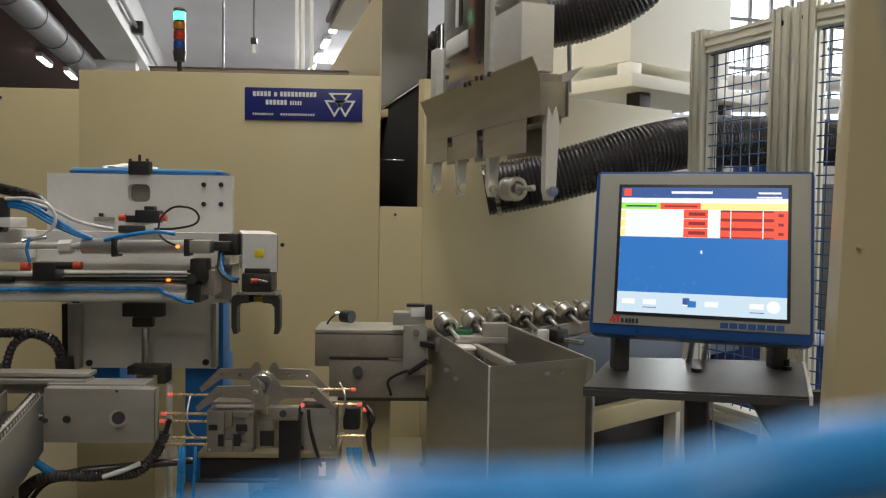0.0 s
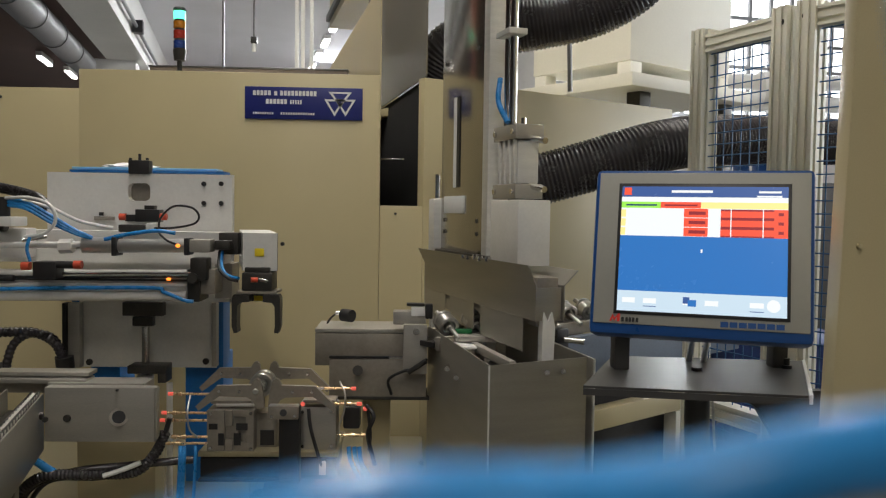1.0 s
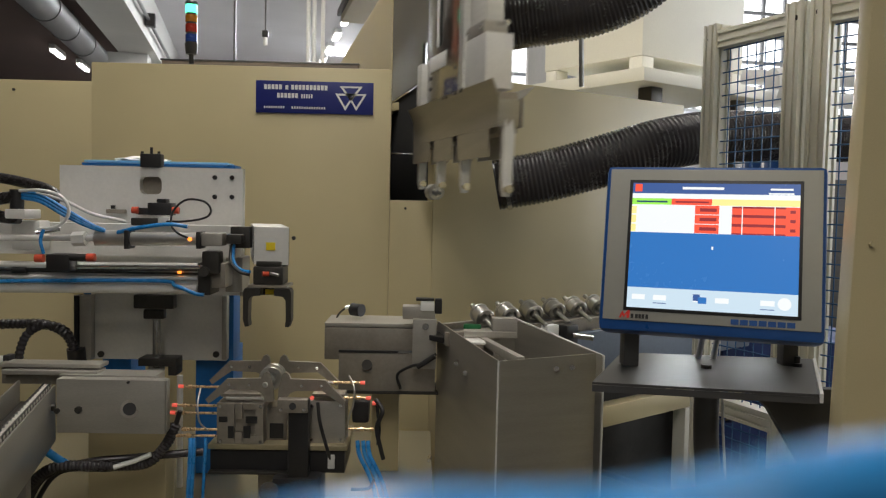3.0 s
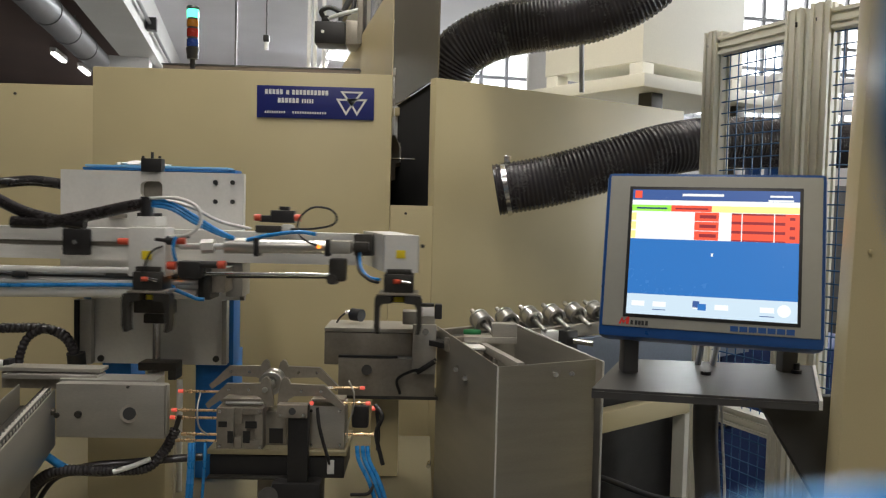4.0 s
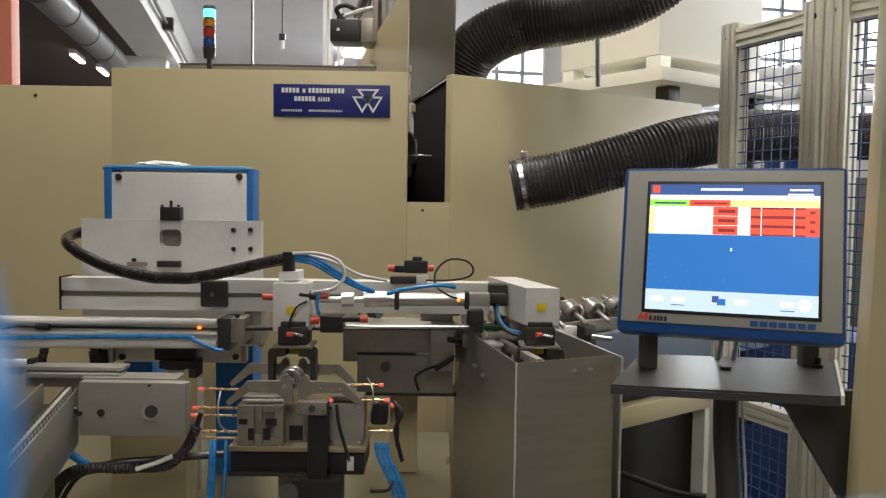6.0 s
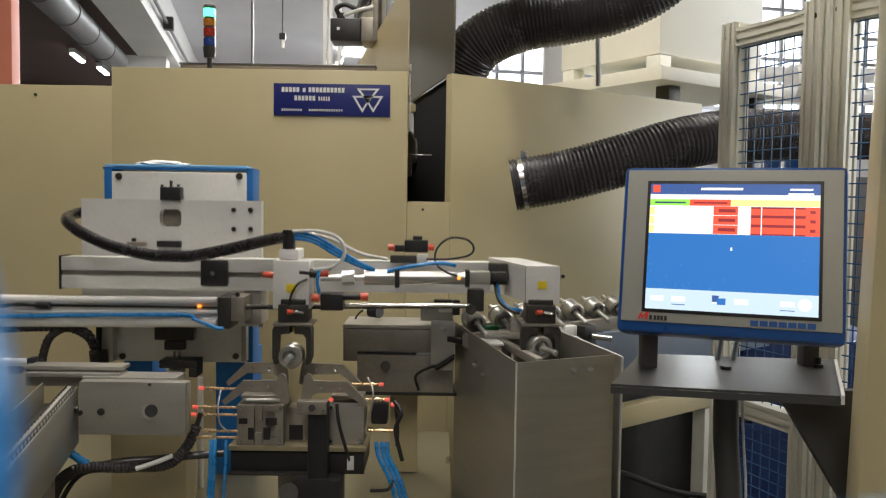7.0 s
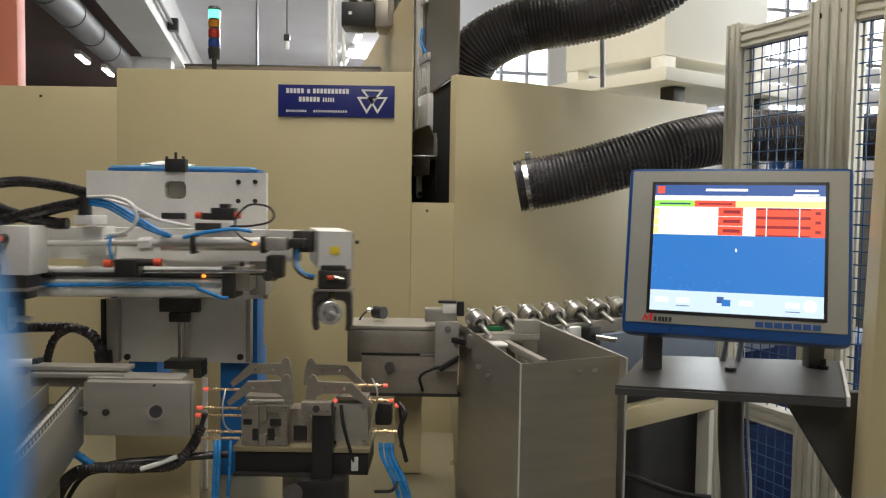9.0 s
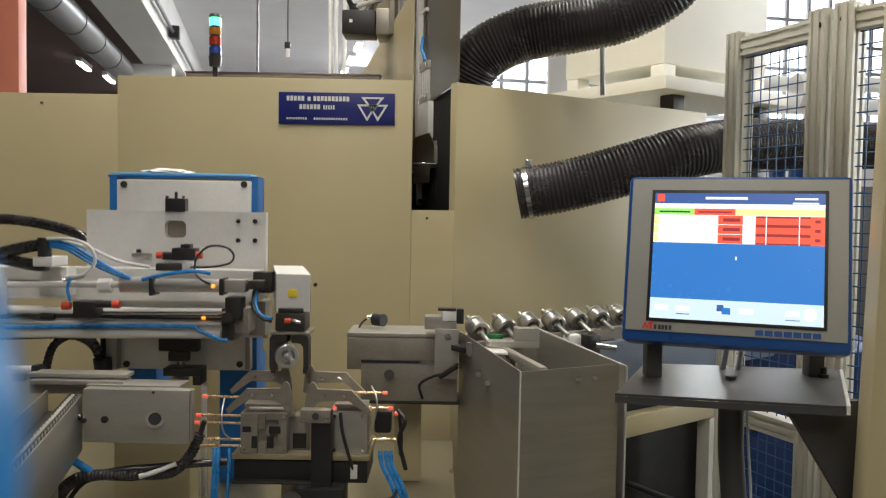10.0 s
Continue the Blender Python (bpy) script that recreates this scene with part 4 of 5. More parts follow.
cyl("switch_roller", BLACK, car, (-0.8326, 2.1900, 1.3788), (-0.8327, 2.1900, 1.3696), 0.006)
box("side_latch", GUN, car, (-0.4933, 2.1900, 1.1401), (-0.4810, 2.2100, 1.1758), 0.002)
# pneumatic axis
yb = 2.03
cyl("upper_tube", SATIN, car, (-1.4878, 2.0300, 1.2207), (-0.5616, 2.0300, 1.2315), 0.0085)
cyl("middle_tube", SATIN, car, (-1.4886, 2.0300, 1.1920), (-0.5616, 2.0300, 1.2021), 0.006)
cyl("lower_rail", SATIN, car, (-1.4929, 2.0350, 1.1642), (-0.5630, 2.0350, 1.1743), 0.0125)
box("axis_core", ALU, car, (-1.4888, yb + 0.008, 1.1604), (-0.5616, yb + 0.06, 1.2321), 0.001)
box("axis_slot", DARK_STEEL, car, (-1.4888, yb + 0.004, 1.2095), (-0.5616, yb + 0.0075, 1.2150), 0.0, "dark slot between the tubes")
box("end_cap", DARK_STEEL, car, (-0.5561, 2.0100, 1.1616), (-0.5249, 2.1000, 1.2425), 0.003)
box("end_block", GUN, car, (-0.5261, 2.0200, 1.1795), (-0.4906, 2.1000, 1.2422), 0.003)
box("rear_mount", STEEL, car, (-0.5125, 2.1100, 1.1598), (-0.4679, 2.1980, 1.2507), 0.003)
bolt(car, *(-0.5102, 2.0300, 1.2472), 0.006)
cyl("reed_switch", BLACK, car, (-1.0149, 2.0200, 1.2152), (-0.9808, 2.0200, 1.2143), 0.008)
cyl("reed_lamp", ORANGE_LED, car, (-0.6097, 2.0240, 1.2163), (-0.6012, 2.0240, 1.2164), 0.0035)
tube("reed_cable", BLACK, car, [(-1.0149, 2.0200, 1.2152), (-1.0494, 2.0100, 1.2184), (-1.1060, 2.0100, 1.2105), (-1.1909, 2.0100, 1.2094)], 0.004)
tube("blue_tube", BLUE_TUBE, car, [(-1.2227, 2.0150, 1.1800), (-0.9673, 2.0150, 1.1893), (-0.6553, 2.0150, 1.1951), (-0.6113, 2.0100, 1.1848), (-0.5590, 2.0000, 1.1667), (-0.5378, 2.0000, 1.1642)], 0.005, 10, 10)
box("rod_yoke", DARK_STEEL, car, (-0.7717, 2.1700, 1.1038), (-0.6646, 2.2000, 1.1408), 0.003)
box("rod_nut", DARK_STEEL, car, (-0.7475, 2.1750, 1.0754), (-0.6923, 2.2000, 1.1016), 0.004)
cyl("piston_rod", CHROME, car, (-0.7195, 2.2, 0.80), (-0.7190, 2.2, 1.0718), 0.011)

# ---------------------------------------------------------------- transfer slide with two grippers
sl = thing("transfer_slide", (-0.3, 2.05, 1.25), "aluminium transfer slide with two pneumatic grippers", "transfer arm")
x0, x1 = -0.9877, 0.1311
zt, zb = 1.332, 1.250
prism("beam", ALU, sl, [(2.10, zb), (2.165, zb), (2.165, zt), (2.10, zt), (2.10, zt - 0.034), (2.112, zt - 0.034), (2.112, zb + 0.034), (2.10, zb + 0.034)], "x", x0, x1)
box("beam_cap", BLACK, sl, (x0 - 0.006, 2.098, zb - 0.003), (x0 - 0.001, 2.167, zt + 0.003), 0.001)
box("groove_shade", GUN, sl, (x0, 2.107, zb + 0.036), (x1, 2.1115, zt - 0.036), 0.0, "grey strip painted as groove shade")
box("stop_plate", BLACK, sl, (-0.6221, 2.0850, 1.2613), (-0.5504, 2.0990, 1.3301), 0.006)
bolt(sl, *(-0.5884, 2.0850, 1.2950), 0.006, CHROME)
# post over the turning gripper
post_block = box("post_block", ALU_PLATE, sl, (-0.4052, 1.9500, 1.2220), (-0.3161, 2.0200, 1.3400), 0.003, "swinging aluminium gripper column")
box("pivot_block", ALU_PLATE, sl, (-0.4100, 2.0350, 1.2645), (-0.3401, 2.0900, 1.3374), 0.003)
box("post_cap", ALU_PLATE, sl, (-0.3960, 1.9750, 1.3427), (-0.3480, 2.0600, 1.3659), 0.003)
box("sticker", YELLOW, post_block, (-0.3718, 1.9475, 1.2634), (-0.3485, 1.9495, 1.2840), 0.0005)
cyl("hose_gland", BLACK, sl, (-0.3733, 1.9900, 1.3666), (-0.3735, 1.9900, 1.4139), 0.016)
for pts in (((-0.4285, 1.9500, 1.3062), (-0.4039, 1.9500, 1.3052)), ((-0.2987, 1.9600, 1.3090), (-0.2711, 1.9600, 1.3093))):
    cyl("red_cap", RED_CAP, post_block, pts[0], pts[1], 0.008)
cyl("fitting", BLACK, post_block, (-0.3413, 1.9600, 1.3125), (-0.2973, 1.9600, 1.3090), 0.011)
cyl("elbow_tube", CHROME, sl, (-0.3195, 1.9700, 1.3110), (-0.2698, 1.9900, 1.3206), 0.006)
# pneumatic cylinder between the grippers
piston = cyl("piston_rod", SATIN, sl, (-0.2963, 2.0000, 1.2946), (0.0239, 2.0000, 1.3004), 0.008)
cyl("rod_nut", ALU, sl, (-0.2429, 2.0000, 1.2953), (-0.2120, 2.0000, 1.2972), 0.018, 6)
cyl("barrel_head", TURNED, sl, (-0.1868, 2.0000, 1.2989), (-0.1138, 2.0000, 1.2999), 0.020)
cyl("barrel", TURNED, sl, (-0.1137, 2.0000, 1.2985), (0.0730, 2.0000, 1.3011), 0.017)
box("barrel_band", BLACK, sl, (-0.1109, 1.9750, 1.2749), (-0.0998, 2.0250, 1.3207), 0.002)
box("barrel_band", BLACK, sl, (0.0624, 1.9750, 1.2787), (0.0735, 2.0250, 1.3203), 0.002)
cyl("barrel_lamp", ORANGE_LED, sl, (0.0473, 1.9810, 1.3017), (0.0472, 1.9760, 1.3020), 0.0045)
box("clevis", STEEL, sl, (0.0737, 1.9800, 1.2858), (0.1251, 2.0300, 1.3178), 0.004)
box("clevis_fork", DARK_STEEL, sl, (0.1291, 2.0000, 1.2923), (0.1670, 2.0400, 1.3148), 0.004)
box("switch_body", BLACK, sl, (-0.2914, 1.9600, 1.2183), (-0.2362, 2.0100, 1.2598), 0.003)
cyl("red_cap", RED_CAP, sl, (-0.3105, 1.9500, 1.2502), (-0.2913, 1.9500, 1.2505), 0.010)
cyl("red_cap", RED_CAP, sl, (-0.1923, 1.9600, 1.2539), (-0.1743, 1.9600, 1.2541), 0.010)
cyl("switch_stem", BLACK, sl, (-0.2375, 1.9700, 1.2525), (-0.1918, 1.9700, 1.2532), 0.009)
cyl("guide_rod", DARK_STEEL, sl, (-0.4887, 2.0300, 1.2160), (0.0753, 2.0300, 1.2267), 0.0065)
cyl("rod_bright", CHROME, sl, (-0.2410, 2.0000, 1.2277), (0.0741, 2.0000, 1.2321), 0.005)
box("rod_bracket", DARK_STEEL, sl, (0.0697, 2.0000, 1.2154), (0.1119, 2.0500, 1.2718), 0.006)
cyl("rod_bracket_nut", DARK_STEEL, sl, (0.0781, 1.9900, 1.2218), (0.0805, 2.0500, 1.2164), 0.013)
tube("lead", BLACK, post_block, [(-0.3209, 1.9450, 1.2970), (-0.3436, 1.9350, 1.2836), (-0.3598, 1.9350, 1.2507), (-0.3660, 1.9400, 1.2119)], 0.0028, 8)
# valve on top of the beam
box("valve", BLACK, sl, (-0.0933, 2.0900, 1.3564), (-0.0318, 2.1300, 1.3885), 0.003)
box("valve_cap", BLACK, sl, (-0.0718, 2.0950, 1.3886), (-0.0469, 2.1250, 1.3988), 0.002)
box("valve_stem", BLACK, sl, (-0.1231, 2.1000, 1.3570), (-0.0908, 2.1200, 1.3747), 0.003)
cyl("red_cap", RED_CAP, sl, (-0.1350, 2.1000, 1.3684), (-0.1188, 2.1000, 1.3686), 0.009)
cyl("red_cap", RED_CAP, sl, (-0.0320, 2.1000, 1.3698), (-0.0158, 2.1000, 1.3700), 0.009)
box("valve_foot", DARK_STEEL, sl, (-0.1284, 2.0700, 1.3302), (-0.0601, 2.1000, 1.3491), 0.003)
box("connector", CLEAR_TUBE, sl, (-0.0601, 2.0700, 1.3294), (-0.0311, 2.0950, 1.3526), 0.003, "white cable connector")
tube("loop_cable", BLACK, sl, [(-0.0339, 2.0600, 1.3415), (0.0237, 2.0400, 1.3443), (0.0732, 2.0300, 1.3552), (0.0843, 2.0300, 1.3753), (0.0655, 2.0300, 1.3949), (0.0228, 2.0300, 1.3971), (-0.0081, 2.0300, 1.3697), (-0.0104, 2.0200, 1.3344), (0.0166, 1.9900, 1.3148), (0.0444, 1.9800, 1.3045)], 0.0028, 8)
tube("silver_cable", CLEAR_TUBE, sl, [(-0.3609, 1.9900, 1.4085), (-0.3106, 1.9800, 1.4036), (-0.2563, 1.9900, 1.3877), (-0.2033, 2.0200, 1.3572), (-0.1343, 2.0500, 1.3404)], 0.0042, 10, 8, "silver braided cable")
tube("white_loop", CLEAR_TUBE, sl, [(-0.3619, 1.9800, 1.4112), (-0.2938, 1.9600, 1.4120), (-0.2444, 1.9500, 1.3949), (-0.2318, 1.9500, 1.3582), (-0.2576, 1.9500, 1.3278), (-0.3062, 1.9550, 1.3187)], 0.0042, 10, 8, "white flexible tube")
for dz in (0.0, -0.008, -0.016):
    run_ = [(-0.3586, 1.9850, 1.4099), (-0.3105, 1.9800, 1.4009), (-0.2549, 1.9800, 1.3698), (-0.1996, 1.9850, 1.3357), (-0.1609, 1.9900, 1.3179)]
    tube("blue_tube", BLUE_TUBE, sl, [(x, y, z + dz * f) for (x, y, z), f in zip(run_, (1, 1, 1, 0.5, 0.1))], 0.0045)
tube("blue_tube", BLUE_TUBE, sl, [(-0.1298, 1.9850, 1.3144), (-0.0740, 1.9800, 1.3279), (-0.0047, 1.9800, 1.3372), (0.0399, 1.9850, 1.3321)], 0.005)
tube("blue_tube", BLUE_TUBE, sl, [(-0.2917, 1.9500, 1.3191), (-0.2963, 1.9450, 1.2919), (-0.2914, 1.9500, 1.2615)], 0.004)
# far gripper arm: a long box seen along its side
x0, x1, z0, z1 = 0.2088, 0.2923, 1.2456, 1.3361
prism("arm_box", ALU_PLATE, sl, [(x0, 1.95), (x1, 1.95), (x1 - 0.074, 2.26), (x0 - 0.074, 2.26)], "z", z0, z1)
for a, b in ((x0, z1), (x1, z1), (x1, z0)):
    cyl("arm_edge", CHROME, sl, (a, 1.951, b), (a, 1.951, z0 if b == z1 and a == x0 else (z0 + z1) / 2), 0.0012, 6)
box("sticker", YELLOW, sl, (0.2382, 1.9475, 1.2802), (0.2601, 1.9495, 1.2994), 0.0005)
bolt(sl, *(0.3014, 1.9700, 1.3100), 0.005, BLACK)
box("arm_root", DARK_STEEL, sl, (0.1257, 2.0600, 1.2775), (0.1749, 2.1100, 1.3325), 0.003)
tube("blue_tube", BLUE_TUBE, sl, [(0.1449, 2.0200, 1.2869), (0.1504, 1.9900, 1.2537), (0.1701, 1.9700, 1.2318), (0.2000, 1.9500, 1.2271)], 0.004)
tube("black_tube", BLACK, sl, [(0.1378, 2.0200, 1.2854), (0.1469, 1.9800, 1.2474), (0.1735, 1.9600, 1.2258), (0.1974, 1.9500, 1.2202)], 0.004)


def gripper(name, px, py, label):
    """A gripper body with a flange, hanging under its arm, and two hooked fingers."""
    cx, cz = px, py
    bm = bmesh.new()
    add_box(bm, (cx - 0.036, 1.935, cz + 0.078), (cx + 0.036, 2.01, cz + 0.122), 0.004)
    add_box(bm, (cx - 0.030, 1.94, cz + 0.122), (cx + 0.030, 2.005, cz + 0.134), 0.002)
    h = part("grip_head", bm, DARK_STEEL, sl, label)
    box("flange", GUN, h, (cx - 0.047, 1.93, cz + 0.071), (cx + 0.047, 2.015, cz + 0.0775), 0.001)
    box("back_jaw", BLACK, h, (cx - 0.028, 1.965, cz + 0.050), (cx + 0.028, 2.005, cz + 0.0705), 0.003)
    cyl("red_cap", RED_CAP, h, (cx + 0.002, 1.934, cz + 0.105), (cx - 0.012, 1.928, cz + 0.105), 0.006)
    cyl("fitting", CHROME, h, (cx + 0.006, 1.93, cz + 0.106), (cx + 0.028, 1.926, cz + 0.102), 0.004)
    box("sticker", YELLOW, h, (cx - 0.012, 1.9635, cz + 0.052), (cx + 0.012, 1.9645, cz + 0.064), 0.0)
    fingers = []
    for s in (-1, 1):
        bm = bmesh.new()
        o = [(0.016, 0.070), (0.053, 0.070), (0.057, 0.062), (0.057, -0.006), (0.052, -0.022), (0.043, -0.021), (0.045, -0.004), (0.044, 0.042), (0.037, 0.051), (0.016, 0.053)]
        o = [(cx + s * a, cz + b) for a, b in o]
        add_prism(bm, o, "y", 1.925, 1.963)
        fingers.append(part("finger", bm, DARK_STEEL, h))
    return h, fingers


GX_L, GX_R, GZ = -0.354, 0.246, 1.113
head_l, fing_l = gripper("turning_gripper", GX_L, GZ, "dark swivelling gripper body")
head_r, fing_r = gripper("fixed_gripper", GX_R, 1.120, "dark gripper body under the arm box")
# flexible hose: the lower run goes with the slide, the upper run follows at half the way
tube("supply_hose", HOSE_BLACK, sl, [(-0.3734, 1.9900, 1.3972), (-0.4235, 1.9900, 1.3882), (-0.5071, 1.9900, 1.3675), (-0.6048, 1.9900, 1.3466), (-0.6536, 1.9900, 1.3446), (-0.6996, 1.9900, 1.3453)], 0.015, 14, 8, "thick black supply hose")
run = thing("supply_hose_run", (-1.0028, 2.2600, 1.4235), "thick black supply hose looping over the axis", "hose")
tube("hose", HOSE_BLACK, run, [(-0.6749, 1.9910, 1.3449), (-0.7167, 1.9910, 1.3465), (-0.8179, 2.0000, 1.3673), (-0.8965, 2.0200, 1.3970), (-0.9472, 2.0600, 1.4181), (-0.9867, 2.1300, 1.4305), (-1.0037, 2.2000, 1.4394), (-0.9902, 2.2500, 1.4471), (-0.9276, 2.2700, 1.4532), (-0.8361, 2.2800, 1.4421), (-0.7373, 2.2700, 1.4195), (-0.6946, 2.2600, 1.3931)], 0.0148, 14)

# ---------------------------------------------------------------- measuring fixture
fx = thing("measuring_fixture", (-0.36, 1.9, 0.61), "steel measuring fixture with clamping jaws and probe pins", "fixture")
box("base_plate", BLACK, fx, (-0.4845, 1.8600, 0.7674), (-0.1718, 2.0200, 0.8185), 0.003)
box("base_top", material("brass_tinted_plate", (0.42, 0.37, 0.24), 0.4, 0.7), fx, (-0.4872, 1.8500, 0.8230), (-0.1659, 2.0300, 0.8350), 0.002)
box("base_stem", GUN, fx, (-0.3817, 1.90, 0.613), (-0.2441, 2.0, 0.80), 0.004)
box("drip_plate", DARK_STEEL, fx, (-0.4846, 1.8400, 0.7680), (-0.2852, 1.9400, 0.7733), 0.001)
bm = bmesh.new()
x0, x1, z0, z1 = -0.4687, -0.3604, 0.8335, 0.9299
add_box(bm, (x0, 1.868, z0), (x1, 1.95, z1), 0.002)
w, h = x1 - x0, z1 - z0
for a, b, c, d in ((0, 0.38, 0.0, 1.0), (0.38, 0.55, 0.0, 0.3), (0.38, 0.55, 0.62, 1.0), (0.55, 1.0, 0.85, 1.0), (0.55, 1.0, 0.0, 0.22), (0.82, 1.0, 0.22, 0.85)):
    add_box(bm, (x0 + w * a + 0.0006, 1.855, z0 + h * c), (x0 + w * b - 0.0006, 1.867, z0 + h * d), 0.001)
part("slotted_block", bm, GUN, fx)
for lo, hi in (((-0.4629, 1.8530, 0.8858), (-0.4432, 1.8560, 0.8991)), ((-0.4011, 1.8530, 0.8841), (-0.3747, 1.8560, 0.9001)), ((-0.4418, 1.8530, 0.8487), (-0.4287, 1.8560, 0.8767)), ((-0.4063, 1.8530, 0.8492), (-0.3905, 1.8560, 0.8772))):
    box("slot", BLACK, fx, lo, hi, 0.0)
box("middle_block", GUN, fx, (-0.3647, 1.8900, 0.8227), (-0.3123, 1.9500, 0.9153), 0.002)
box("middle_slot", BLACK, fx, (-0.3516, 1.8850, 0.8406), (-0.3195, 1.8890, 0.8760), 0.0)
box("right_block", STEEL, fx, (-0.2612, 1.8700, 0.8332), (-0.1735, 1.9500, 0.9355), 0.003)
box("tower", BLACK, fx, (-0.2979, 1.8200, 0.7235), (-0.2513, 1.8500, 0.9471), 0.003)
box("tower_head", GUN, fx, (-0.3212, 1.8100, 0.9208), (-0.2531, 1.8400, 0.9507), 0.002)
cyl("tower_screw", BLACK, fx, (-0.2865, 1.8100, 0.9364), (-0.2859, 1.8060, 0.9374), 0.008)
box("tower_foot", BLACK, fx, (-0.3339, 1.81, 0.613), (-0.2197, 1.90, 0.7710), 0.012)
cyl("foot_boss", DARK_STEEL, fx, (-0.3365, 1.8000, 0.7431), (-0.3459, 1.8500, 0.7248), 0.022)
jaws = []
JAW_F, JAW_R = -0.3303, -0.3595
# one jaw profile, outward from the middle of the gap and down from its arm's top
jaw = [(0.010, -0.052), (0.013, -0.020), (0.020, 0.010), (0.027, 0.016), (0.034, 0.012), (0.040, 0.0), (0.118, -0.002),
       (0.166, -0.050), (0.159, -0.060), (0.112, -0.026), (0.050, -0.028), (0.038, -0.034), (0.026, -0.055)]
for s in (-1, 1):
    for yy, cx_, cz_ in ((1.84, JAW_F, 0.992), (1.985, JAW_R, 1.004)):
        jaws.append((s, prism("jaw", GUN, fx, [(cx_ + s * x, cz_ + z) for x, z in jaw], "y", yy, yy + 0.012)))
for (xa, dd, z), (xb, _, _), lit in (((-0.5657, 1.9300, 0.9505), (-0.4371, 1.9300, 0.9523), True), ((-0.5627, 1.8700, 0.9200), (-0.4712, 1.8700, 0.9213), True), ((-0.5668, 1.8700, 0.9024), (-0.4712, 1.8700, 0.9038), True), ((-0.5345, 1.8500, 0.8695), (-0.4661, 1.8500, 0.8705), False), ((-0.5477, 1.8500, 0.8546), (-0.4661, 1.8500, 0.8558), False), ((-0.1444, 1.9300, 0.9660), (-0.3003, 1.9300, 0.9639), True), ((-0.1256, 1.8600, 0.9460), (-0.1758, 1.8600, 0.9453), True), ((-0.1169, 1.8600, 0.8725), (-0.1698, 1.8600, 0.8718), False)):
    g = 1 if xb > xa else -1
    cyl("probe_pin", BRASS, fx, (xa, dd, z), (xb, dd, z), 0.0032, 10)
    cyl("probe_collar", BRASS, fx, (xa + g * 0.012, dd, z), (xa + g * 0.020, dd, z), 0.005, 12)
    cyl("probe_tip", RED_LED if lit else BRASS, fx, (xa - g * 0.012, dd, z), (xa - g * 0.001, dd, z), 0.0045, 10)
cyl("tower_lamp", RED_LED, fx, (-0.2416, 1.8000, 0.9589), (-0.2405, 1.7920, 0.9609), 0.005)
cyl("probe_tip", RED_LED, fx, (-0.1097, 1.8600, 0.9342), (-0.1017, 1.8600, 0.9343), 0.005)
for x, y, z in ((-0.4491, 1.9000, 0.9344), (-0.4194, 1.9000, 0.9349), (-0.4444, 1.8800, 0.9272), (-0.4150, 1.8800, 0.9276)):
    cyl("screw", CHROME, fx, (x, y, z), (x, y, z + 0.006), 0.005, 10)
for x, y, z in ((-0.4592, 1.8540, 0.9228), (-0.3671, 1.8540, 0.9241), (-0.4592, 1.8540, 0.8427), (-0.3669, 1.8540, 0.8413), (-0.2507, 1.8690, 0.9246), (-0.1844, 1.8690, 0.9255), (-0.2502, 1.8690, 0.8438), (-0.1837, 1.8690, 0.8448), (-0.3120, 1.8090, 0.9285), (-0.2606, 1.8090, 0.9292)):
    bolt(fx, x, y, z, 0.0038, CHROME, "cap_screw")
for s in (-1, 1):
    for yy, cx_, cz_ in ((1.838, JAW_F, 0.992), (1.983, JAW_R, 1.004)):
        for d in (0.060, 0.105):
            bolt(fx, cx_ + s * d, yy, cz_ - 0.014, 0.0035, CHROME, "cap_screw")
    cyl("clamp_rod", CHROME, fx, (JAW_F + s * 0.030, 1.90, 0.972), (JAW_F + s * 0.125, 1.90, 0.972), 0.0032, 10)
    for d in (0.055, 0.085):
        cyl("rod_collar", CHROME, fx, (JAW_F + s * d, 1.90, 0.972), (JAW_F + s * (d + 0.006), 1.90, 0.972), 0.0065, 12)
box("clamp_bar", GUN, fx, (-0.4632, 1.8700, 0.9408), (-0.3704, 1.9200, 0.9489), 0.002)
box("clamp_bar", GUN, fx, (-0.2510, 1.8700, 0.9437), (-0.1741, 1.9200, 0.9517), 0.002)
cyl("clamp_shaft", TURNED, fx, (-0.4451, 1.8500, 0.9426), (-0.3598, 1.8500, 0.9438), 0.004)
box("knob", BLACK, fx, (-0.1604, 1.9000, 0.8746), (-0.1199, 1.9400, 0.9292), 0.008, "black adjusting knob")
tube("sensor_cable", BLACK, fx, [(-0.2300, 1.8100, 0.9463), (-0.2233, 1.8000, 0.9035), (-0.2049, 1.8000, 0.8389), (-0.1929, 1.8100, 0.7966)], 0.004)
box("cable_clip", CLEAR_TUBE, fx, (-0.2047, 1.8000, 0.7973), (-0.1893, 1.8060, 0.8286), 0.001)
tube("spring_wire", TURNED, fx, [(-0.1661, 1.8800, 0.9931), (-0.1506, 1.8400, 0.9729), (-0.1528, 1.8400, 0.9333), (-0.1630, 1.8400, 0.9000), (-0.1661, 1.8500, 0.8573)], 0.0022)
tube("spring_wire", TURNED, fx, [(-0.5124, 1.8800, 0.9586), (-0.5080, 1.8400, 0.9283), (-0.5028, 1.8400, 0.8887), (-0.4845, 1.8500, 0.8662)], 0.0022)
tube("sensor_cable", BLACK, fx, [(-0.1018, 1.8600, 0.9423), (-0.0848, 1.8400, 0.9210), (-0.0974, 1.8400, 0.8811), (-0.0863, 1.8400, 0.8281), (-0.0809, 1.8400, 0.8082)], 0.005)
